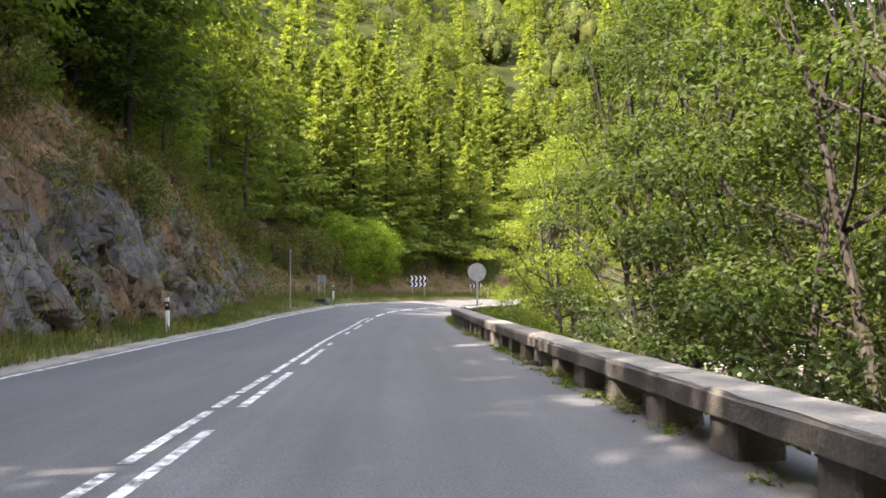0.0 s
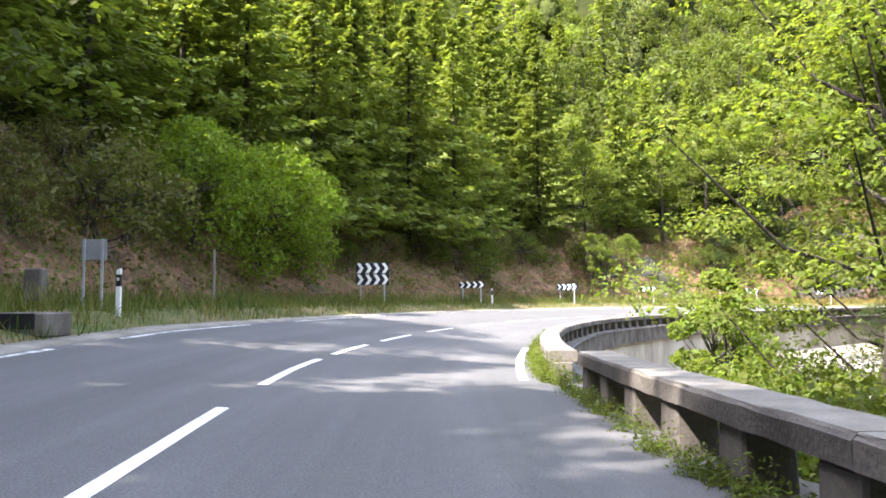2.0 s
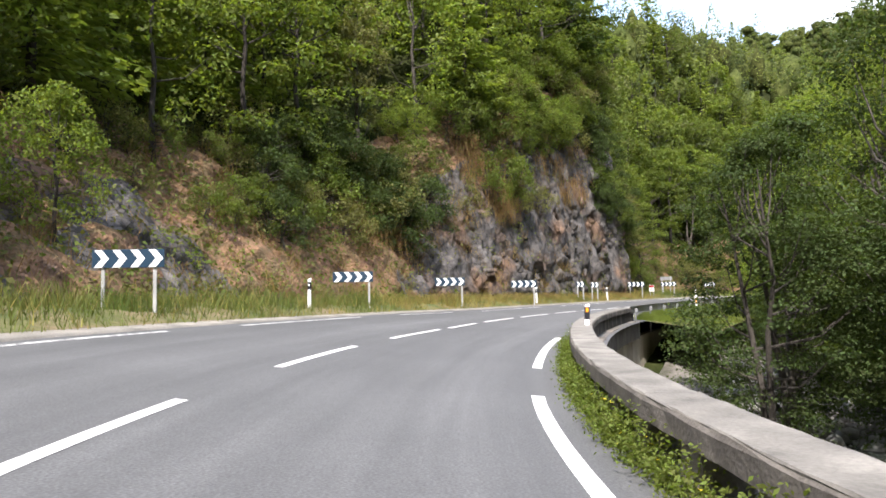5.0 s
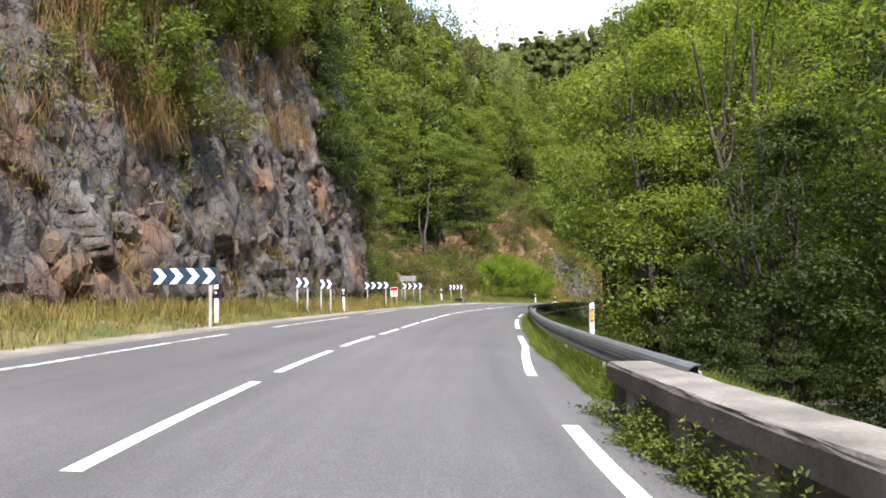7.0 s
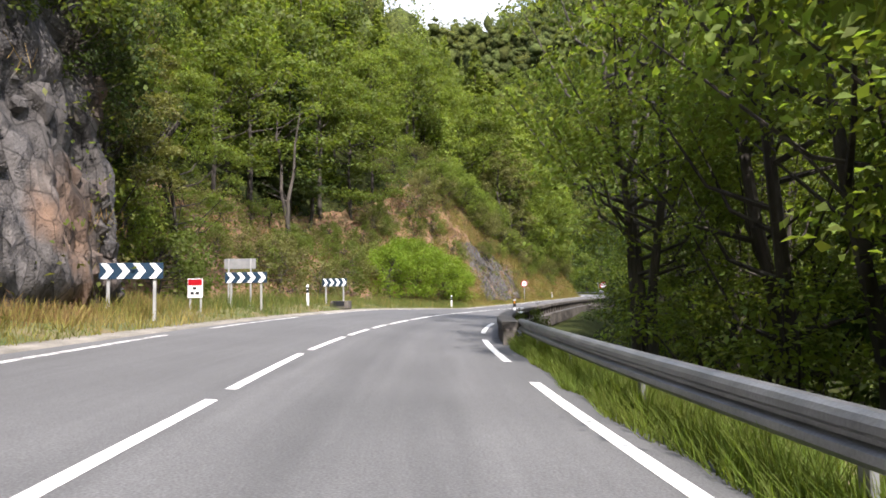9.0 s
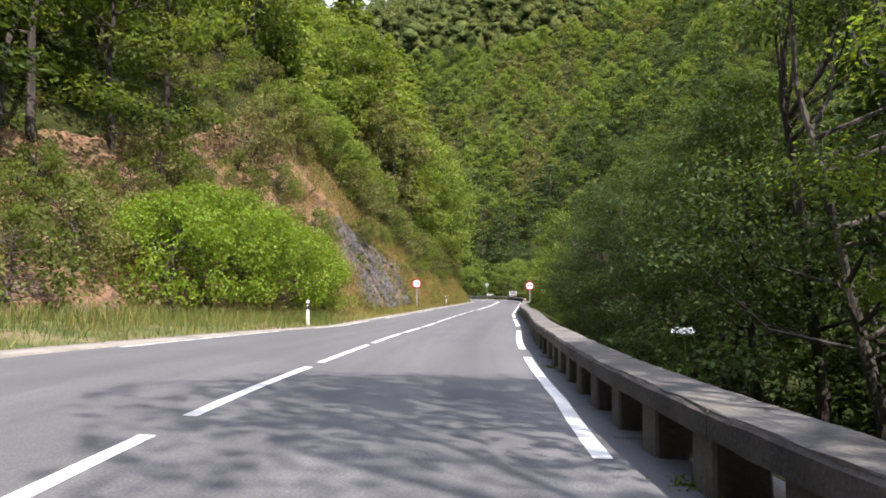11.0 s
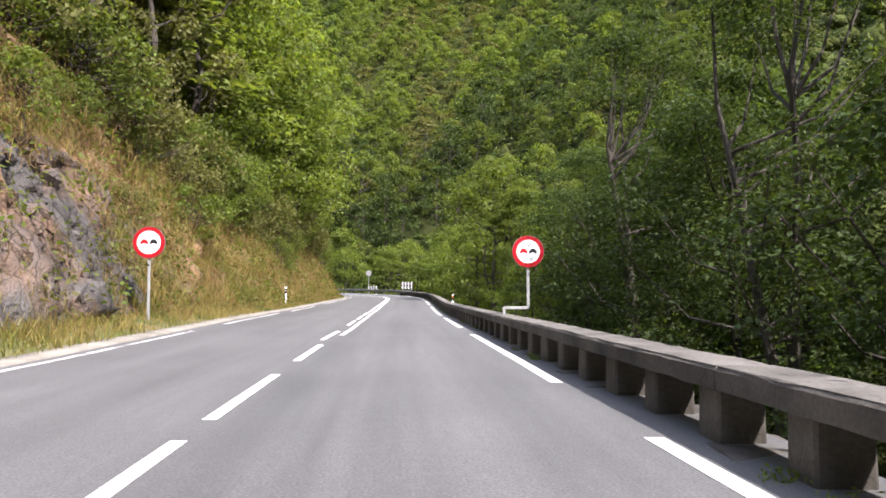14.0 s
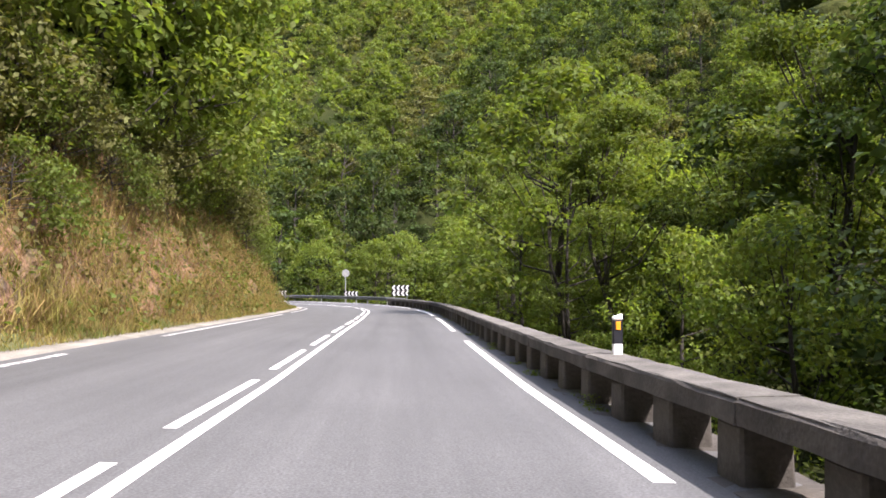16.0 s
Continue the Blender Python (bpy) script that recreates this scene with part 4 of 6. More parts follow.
bush = broadleaf("bush", 3.4, 2.3, 0.3, 44, 5200, 0.13, LEAF_BRIGHT, 3, 18, "yellow-green bush on the roadside bank", "bush")
lime_bush = broadleaf("bush", 3.4, 2.3, 0.1, 64, 9000, 0.115, LEAF_LIME, 3, 31, "bright green roadside bush with feathery leaves", "bush")
bush2 = broadleaf("bush", 2.6, 1.9, 0.2, 34, 1900, 0.15, LEAF, 3, 19, "green bush growing on the bank", "bush")
scrub = broadleaf("shrub", 2.4, 2.0, 0.1, 34, 1900, 0.14, LEAF_GREY, 4, 20, "grey-green scrubby shrub on the rocky bank", "shrub")
fine_bush = broadleaf("bush", 2.6, 1.9, 0.1, 46, 5200, 0.095, LEAF, 3, 38, "dense green bush behind the parapet", "bush")
sapling = broadleaf("sapling", 5.2, 1.3, 1.0, 30, 1900, 0.19, LEAF_BRIGHT, 2, 21, "young thin tree with sparse sunlit leaves below the parapet", crooked=1.2)
spruce = conifer("spruce_tree", 17, 4.3, 44, 22, NEEDLE, "tall sunlit spruce with drooping layered boughs")
spruce2 = conifer("spruce_tree", 14, 3.7, 44, 23, NEEDLE, "yellow-green spruce on the steep hillside")
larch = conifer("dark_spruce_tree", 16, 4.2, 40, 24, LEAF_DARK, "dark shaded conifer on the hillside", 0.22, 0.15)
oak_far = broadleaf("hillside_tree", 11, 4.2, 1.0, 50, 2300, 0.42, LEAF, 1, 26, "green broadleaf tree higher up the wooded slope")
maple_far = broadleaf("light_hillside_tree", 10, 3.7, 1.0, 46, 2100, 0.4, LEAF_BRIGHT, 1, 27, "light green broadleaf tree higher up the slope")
shade_far = broadleaf("riverside_tree", 14, 4.8, 0.2, 60, 2800, 0.45, LEAF_DARK, 1, 28, "tree with shade-darkened leaves in the second row by the river", flat=0.4)
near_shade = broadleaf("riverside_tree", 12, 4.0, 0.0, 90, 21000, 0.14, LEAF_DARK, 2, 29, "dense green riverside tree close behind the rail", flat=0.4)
near_maple = broadleaf("riverside_tree", 13, 4.0, 0.6, 80, 17000, 0.12, LEAF_BRIGHT, 2, 30, "sunlit yellow-green riverside tree behind the guard rail", flat=0.4)
spruce_far = conifer("spruce_tree", 16, 4.2, 22, 32, NEEDLE, "sunlit yellow-green spruce high on the hillside", 0.3, 0.06, 6, 1.5)
spruce_far2 = conifer("spruce_tree", 13.5, 3.6, 22, 33, NEEDLE, "light green spruce in the plantation above the road", 0.34, 0.05, 6, 1.45)
slope_oak = broadleaf("leafy_tree", 11.5, 4.8, 1.5, 46, 1700, 0.5, LEAF, 1, 34, "green broadleaf tree on the far wooded slope", flat=0.55)
slope_maple = broadleaf("pale_leafy_tree", 10.5, 4.4, 1.2, 40, 1500, 0.5, LEAF_GREY, 1, 35, "pale green broadleaf tree on the far wooded slope", flat=0.55)
slope_dark = broadleaf("dark_leafy_tree", 12.5, 4.9, 1.5, 48, 1700, 0.5, LEAF_DARK, 1, 36, "dark green broadleaf tree on the far wooded slope", flat=0.55)
birch = broadleaf("slender_tree", 9.5, 2.3, 0.8, 60, 9000, 0.13, LEAF_GREY, 2, 41, "pale grey-green tree leaning out beside the cliff", flat=0.4)
ledge_bush = broadleaf("bush", 3.0, 1.9, 0.0, 46, 4200, 0.12, LEAF_DARK, 3, 42, "dark green bush hanging from a ledge of the cliff", "bush", hang=1.0)
bare = dead_trunk("bare_tree", 25)
protos = [birch, ledge_bush, fine_bush, alder3, spruce_far, spruce_far2, slope_oak, slope_maple, slope_dark, lime_bush, alder, alder2, maple, oak, shade, shade2, ash, bush, bush2, scrub, sapling, spruce, spruce2, larch, oak_far, maple_far, shade_far, near_shade, near_maple, bare]

R2 = random.Random(5)
# riverside, first straight and bend
for s, o, p, k in ((6, -10.5, near_shade, 1.0), (9.5, -8.6, near_shade, 0.85), (14.5, -9.6, near_shade, 1.0), (13, -13, shade2, 1.1), (18, -14, shade, 1.0), (18.5, -9.0, alder3, 0.95), (23, -10, alder3, 1.1), (27, -12.5, alder2, 1.0),
                   (36, -17, alder2, 1.05), (49, -10.5, alder2, 0.85), (50.5, -13, near_maple, 0.7), (38, -20, alder2, 0.9), (47.5, -8.8, near_maple, 0.95), (37.5, -9.8, alder, 0.95), (20, -20, shade, 1.0),
                   (6, -18, shade2, 1.0), (-6, -11, alder, 1.0), (-18, -10, alder2, 1.1), (44, -27, alder2, 1.0), (30, -28, shade, 1.0)):
    plant(p, s, o, k)
for s, o, k in ((55, -8.2, 1.0), (57.5, -9.0, 0.9), (53, -7.4, 0.6), (60, -9.5, 0.8), (62, -8.6, 0.55), (46, -7.6, 0.6)):
    plant(sapling, s, o, k)
for s, o, p, k in ((28, -6.6, fine_bush, 1.0), (30.5, -6.6, fine_bush, 1.15), (33, -6.5, fine_bush, 1.25), (35.5, -6.7, fine_bush, 1.3), (38.3, -6.6, fine_bush, 1.3), (41, -6.9, fine_bush, 1.3), (43.2, -7.3, fine_bush, 1.2), (46, -7.7, bush, 0.95), (48.4, -7.6, bush, 0.9), (50.8, -7.9, bush, 0.95), (44, -7.0, fine_bush, 0.7), (38, -7.2, fine_bush, 0.8), (50, -7.4, fine_bush, 0.7), (53, -8.8, fine_bush, 0.8), (58, -7.8, fine_bush, 0.6), (47, -8.4, bush, 0.7), (41, -8.6, fine_bush, 0.9), (30, -7.4, scrub, 0.7), (24, -7.2, scrub, 0.7), (33, -8.6, fine_bush, 0.9), (39.5, -8.8, bush, 0.8), (42.5, -9.4, fine_bush, 1.0), (28, -8.8, fine_bush, 0.9), (45.5, -9.6, bush, 0.8), (49, -9.0, fine_bush, 0.9), (21, -8.4, fine_bush, 0.9), (35, -10.5, fine_bush, 1.1), (40, -11.5, fine_bush, 1.1), (46, -11.5, fine_bush, 1.0), (31, -10.5, fine_bush, 1.0), (30, -13, fine_bush, 0.8), (33, -14.5, fine_bush, 0.8), (36, -13, fine_bush, 0.7), (27, -15, fine_bush, 0.8), (39, -15.5, fine_bush, 0.7), (54, -11.5, fine_bush, 0.8), (58, -13, fine_bush, 0.7), (48, -6.4, bush, 0.42), (50, -6.8, bush, 0.45), (52, -6.6, bush, 0.4), (54.5, -7.0, bush, 0.5), (56.5, -7.6, bush, 0.45), (51.5, -8.0, bush, 0.55), (59.5, -8.0, bush, 0.5), (46.2, -6.6, bush, 0.4), (61.5, -7.4, fine_bush, 0.6), (49, -7.6, bush, 0.5)):
    plant(p, s, o, k)
for s, o, p, k in ((107.5, -9.2, near_shade, 0.8), (112, -10.2, near_shade, 0.95), (118, -10.6, alder2, 0.8), (108, -16, shade, 0.9), (115, -17, shade, 1.0), (101, -24, shade2, 1.0), (92, -29, alder2, 1.0), (78, -30, maple, 1.1), (66, -30, shade2, 0.9),
                   (125, -15.5, alder, 1.35), (129, -10.8, near_shade, 0.8), (134.5, -12.2, near_maple, 1.25), (127.5, -9.8, near_shade, 0.36), (132.5, -9.4, near_shade, 0.42), (131, -17, shade, 1.3), (138, -18, shade, 1.3), (119.5, -15, near_shade, 0.8), (144, -11, alder, 1.4), (139.2, -9.8, near_maple, 1.1), (141, -13.5, alder, 1.3), (162.5, -8.9, alder, 1.5)):
    plant(p, s, o, k)
# the row along the river, mostly with shade-darkened leaves, second part
s = 144.0
while s < 296:
    if s < 157:
        plant(R2.choice((alder, near_maple, alder)), s, R2.uniform(-12.0, -11.0), R2.uniform(1.4, 1.6))
    elif s < 180:
        plant(R2.choice((near_maple, alder2, alder2)), s, R2.uniform(-13.0, -12.0), R2.uniform(1.0, 1.3))
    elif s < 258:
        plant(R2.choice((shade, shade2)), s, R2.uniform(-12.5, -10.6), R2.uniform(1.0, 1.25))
    elif s < 266:
        plant(R2.choice((oak, maple)), s, R2.uniform(-10.5, -9.5), R2.uniform(0.55, 0.65))
    else:
        plant(R2.choice((maple, oak, bush, alder2)), s, R2.uniform(-12, -10.0), R2.uniform(0.6, 0.95))
    plant(R2.choice((shade_far, shade_far, oak_far)), s + 2, R2.uniform(-21, -16.5), R2.uniform(0.95, 1.2))
    s += R2.uniform(4.4, 5.6)
# hill side: conifers and broadleaf trees above the cut
s = -44.0
while s < 322:
    foot = float(np.interp(s, FOOT_S, FOOT_O))
    run = float(np.interp(s, FOOT_S, STEEP_H) / np.interp(s, FOOT_S, STEEP))
    edge = foot + run
    if s < 46:
        kinds, back = (oak, larch, oak, maple, larch), (larch, oak_far, spruce2)
    elif s < 96:
        kinds, back = (spruce, spruce2, spruce2, spruce, maple), (spruce, spruce2, spruce)
    elif s < 150:
        kinds, back = (oak, maple, spruce2, ash, oak), (oak_far, maple_far, spruce2, oak_far)
    elif s < 205:
        kinds, back = (ash, oak, oak, larch, maple), (oak_far, oak_far, maple_far)
    else:
        kinds, back = (maple, maple, oak, maple, ash), (oak_far, maple_far, spruce2)
    if 207 < s < 238:
        for k in range(4):
            plant(R2.choice((bush2, scrub, scrub, bush)), s + k * 1.2, edge + R2.uniform(0.3, 4.0), R2.uniform(0.6, 1.1))
    else:
        plant(R2.choice(kinds), s, edge + R2.uniform(0.2, 1.8), R2.uniform(0.75, 1.05) * (1.35 if s > 205 else 1.15 if s > 112 else 0.6 if 31 < s < 46 else 1))
    if s > 205:
        plant(R2.choice((oak, maple, ash)), s + 2.2, edge + R2.uniform(1.5, 3.5) + (3.5 if s < 238 else 0), R2.uniform(1.0, 1.3))
        for k in (0.6, 2.4, 3.9):
            plant(R2.choice((bush, scrub, bush2, scrub)), s + k, edge + R2.uniform(-0.9, 0.3), R2.uniform(0.9, 1.5))
    plant(R2.choice(back), s + 1.5, edge + R2.uniform(4, 6), R2.uniform(0.85, 1.15))
    plant(R2.choice(back), s + 3.0, edge + R2.uniform(9, 12), R2.uniform(0.9, 1.2))
    if R2.random() < 0.5:
        plant(R2.choice(back), s + 0.7, edge + R2.uniform(15, 19), R2.uniform(0.95, 1.2))
    s += R2.uniform(4.2, 5.4)
# tall trees that overhang the first straight and shade it
for s, o, p, k in ((-40, 8.6, oak, 1.6), (-33, 9.6, oak, 1.7), (-26, 8.8, maple, 1.9), (-20, 9.4, oak, 1.65), (-13, 8.8, oak, 1.6), (-7, 9.6, maple, 1.7), (-2, 9.6, oak, 1.45),
                   (5, 10.0, oak, 1.35), (16, 10.4, maple, 1.5), (21, 10.2, oak, 1.45), (28, 10.4, oak, 1.45), (33, 10.8, oak, 1.4), (45, 11.6, oak, 1.3), (50.5, 11.8, oak, 1.3), (67, 12.5, spruce, 1.0), (71, 11.8, spruce2, 1.15), (75, 12.5, spruce, 1.0), (79, 11.8, spruce2, 1.2), (83.5, 12, spruce, 1.0)):
    plant(p, s, o, k)
# tall trees on the brow above the last straight
for s, o, p, k in ((258, 10.0, oak, 1.35), (262, 9.2, maple, 1.6), (266.5, 9.0, oak, 1.55), (270.5, 8.8, maple, 1.75), (274.5, 8.6, maple, 1.5), (278, 8.4, maple, 1.7), (282, 8.6, maple, 1.7), (285, 10.5, oak, 1.5),
                   (264, 13.5, spruce, 1.4), (270, 13, spruce, 1.45), (276, 12.5, spruce, 1.5), (281, 13, spruce, 1.4), (252, 12, spruce2, 1.5), (244, 13, oak, 1.6), (247, 15, spruce, 1.35), (258, 15, spruce, 1.3),
                   # two riverside trees added at the bend to shade the trees beyond
                   (113, -15, shade, 1.3), (105, -17, shade, 1.2)):
    plant(p, s, o, k)
# shrubs on the cut
s = -30.0
while s < 300:
    foot = float(np.interp(s, FOOT_S, FOOT_O))
    run = float(np.interp(s, FOOT_S, STEEP_H) / np.interp(s, FOOT_S, STEEP))
    wild = float(np.interp(s, (-30, 40, 50, 95, 112, 122, 150, 156, 200, 206, 235, 300), (0.3, 0.3, 0.9, 0.8, 0.7, 0.2, 0.1, 1, 1, 0.6, 0.5, 0.45)))
    for k in range(3):
        if R2.random() < wild:
            plant(R2.choice((bush2, scrub, scrub, bush2)), s + R2.uniform(-1, 1), foot + run * R2.uniform(0.25, 1.0) + 0.3, R2.uniform(0.45, 0.95))
    s += 2.6
for s, o, p, k in ((64.5, 9.6, lime_bush, 1.6), (61.5, 10.4, lime_bush, 1.5), (58, 10.5, bush2, 1.2), (67, 10.8, lime_bush, 1.5), (56, 10.2, scrub, 1.5), (52, 10.5, scrub, 1.1),
                   (94, 8.6, sapling, 0.9), (96, 9.5, maple, 0.4), (99, 9.4, maple, 0.42),
                   (191.5, 9.0, lime_bush, 1.1), (194.5, 8.8, lime_bush, 1.3), (197.5, 8.6, lime_bush, 1.3), (200.5, 8.0, lime_bush, 1.2), (203.5, 7.5, lime_bush, 1.1), (206, 7.0, lime_bush, 0.85),
                   (160, 9.5, bush, 0.9), (163, 9.0, bush2, 1.0), (166, 9.8, bush2, 1.0), (176, 9.8, scrub, 1.1), (180, 9.2, scrub, 1.0), (184, 9.4, bush2, 0.9)):
    plant(p, s, o, k)
for k in range(120):
    s = R2.uniform(110, 157)
    f = R2.uniform(0.4 if s < 122 else 0.45 if s < 136 else 0.72, 1.2)
    o, _ = bank_point(np.array(s), np.array(f))
    # dark-leaved bushes before 124 stand in for shade on the bank
    plant(R2.choice((ledge_bush, scrub, ledge_bush, bush2) if s < 124 else (bush2, scrub, bush, bush2)), s, float(o) - 0.1, R2.uniform(0.6, 1.25))
# growth that hangs over the far end of the cliff
R3 = random.Random(9)
for k in range(22):
    s = R3.uniform(151, 157.5)
    o, _ = bank_point(np.array(s), np.array(R3.uniform(0.42 - 0.04 * (s - 151), 0.85)))
    plant(R3.choice((ledge_bush, ledge_bush, ledge_bush, bush2)), s, float(o) - 0.1, R3.uniform(0.7, 1.2))
for s, o, p, k in ((158.6, 8.9, birch, 0.95), (160.4, 9.8, birch, 1.1), (157.8, 10.4, alder3, 0.9), (162.6, 10.6, alder3, 0.85), (164.5, 11.0, birch, 1.0), (167.5, 10.6, alder2, 0.8)):
    plant(p, s, o, k)
for k in range(26):
    s = R2.uniform(60, 112)
    o, _ = bank_point(np.array(s), np.array(R2.uniform(0.5, 1.2)))
    plant(R2.choice((bush2, maple, scrub, bush2)), s, float(o), R2.uniform(0.45, 0.8))
plant(bush2, 166.3, -4.95, 0.45)
for s, o in ((181.5, 12.5), (184, 13.5), (190, 15)):
    plant(bare, s, o, 1.2, R2.uniform(-20, 40))
for s, o, k in ((66, -9.5, 0.5), (70, -11, 0.6), (74, -10, 0.45), (79, -12.5, 0.6), (83, -10.5, 0.5), (88, -12, 0.6), (92, -10, 0.5), (97, -13, 0.6), (72, -14, 0.7), (86, -15, 0.7), (95, -16, 0.8), (64, -12.5, 0.6)):
    plant(R2.choice((bush2, bush)), s, o, k)
for s, o, p, k in ((283, -10.4, oak, 1.5), (279, -12.5, alder2, 1.25), (289, -9.6, maple, 1.0), (294, -10.5, oak, 1.1), (300, -11, maple, 1.2), (306, -12, oak, 1.2), (286, -17, maple, 1.45), (292, -18, oak, 1.4),
                   (299, -19, alder2, 1.3), (307, -20, oak, 1.4), (314, -17, maple, 1.2), (276, -18.5, near_maple, 1.2), (283, -25, oak, 1.5), (291, -27, maple, 1.5), (300, -28, oak, 1.6), (310, -28, maple, 1.5), (320, -26, oak, 1.4),
                   (271, -16.5, alder2, 1.35), (268, -22, near_maple, 1.4), (275, -27, alder, 1.5), (322, -14, oak, 1.0), (330, -16, maple, 1.2), (287, -36, oak, 1.5), (296, -37, maple, 1.5), (306, -38, oak, 1.6), (317, -37, oak, 1.5), (328, -30, maple, 1.4)):
    plant(p, s, o, k)


def crown_quads(proto):
    """The leaves of a tree pattern, (n, 4, 3)."""
    me = next(c.data for c in proto.children if c.name.startswith("crown"))
    v = np.empty(len(me.vertices) * 3, dtype=np.float32)
    me.vertices.foreach_get("co", v)
    return v.reshape(-1, 4, 3)


def slope_trees():
    """Trees on the slopes that face the road: spruces over the bend, broadleaf trees beyond the last straight; the farthest are joined."""
    rng = random.Random(9)
    pick = np.random.default_rng(10)
    joined = {p: [] for p in (slope_oak, slope_maple, slope_dark)}
    for i in range(430):
        s, o = 38 + 180 * ((i * 0.7548776662) % 1) + rng.uniform(-1.5, 1.5), 21 + 85 * ((i * 0.569840291) % 1) ** 1.1 + rng.uniform(-1.5, 1.5)
        kinds = (spruce_far, spruce_far2, spruce_far, spruce_far2, maple_far) if s < 100 else (spruce_far2, maple_far, oak_far, spruce_far, oak_far)
        plant(rng.choice(kinds), s, o, rng.uniform(0.7, 1.15))
    for i in range(760):
        x, y = 246 + 170 * ((i * 0.7548776662) % 1) + rng.uniform(-2, 2), -25 + 250 * ((i * 0.569840291) % 1) + rng.uniform(-2, 2)
        z, s, o = (float(v[0]) for v in ground_z(np.array([x]), np.array([y])))
        if abs(o) > 12:
            k = rng.uniform(0.75, 1.2) + 0.4 * rng.random() ** 3
            tone = 1.1 * float(wave(np.array(x), np.array(y), 0.04, 4)) + rng.gauss(0, 0.6)
            kind = slope_dark if tone < -0.5 else slope_maple if tone > 0.75 else slope_oak
            a = rng.uniform(0, 360)
            if x < 318:
                copy_thing(kind, pose(x, y, z - 0.5, 0, 0, a) @ Matrix.Diagonal((k * rng.uniform(0.9, 1.15), k, k * rng.uniform(0.9, 1.2), 1)))
            else:
                q = crown_quads(kind)
                q = q[pick.random(len(q)) < 0.55]
                mid = q.mean(1, keepdims=True)
                c, n = math.cos(a), math.sin(a)
                joined[kind].append(((mid + (q - mid) * 1.3) * k) @ np.array([[c, n, 0], [-n, c, 0], [0, 0, 1]]) + (x, y, z - 0.5))
    for kind, m, words in ((slope_oak, LEAF, "green"), (slope_maple, LEAF_GREY, "pale green"), (slope_dark, LEAF_DARK, "dark green")):
        tagged(part("slope_woods", quad_mesh("slope_woods", np.concatenate(joined[kind]), m)), words + " broadleaf woods on the far slope", "woods", kind="stuff")


slope_trees()
used_up(protos)


def core_shape():
    """Points and triangles of a coarse round shape."""
    bm = bmesh.new()
    bmesh.ops.create_icosphere(bm, subdivisions=1, radius=1.0)
    v = np.array([p.co[:] for p in bm.verts])
    f = np.array([[q.index for q in f.verts] for f in bm.faces])
    bm.free()
    return v, f


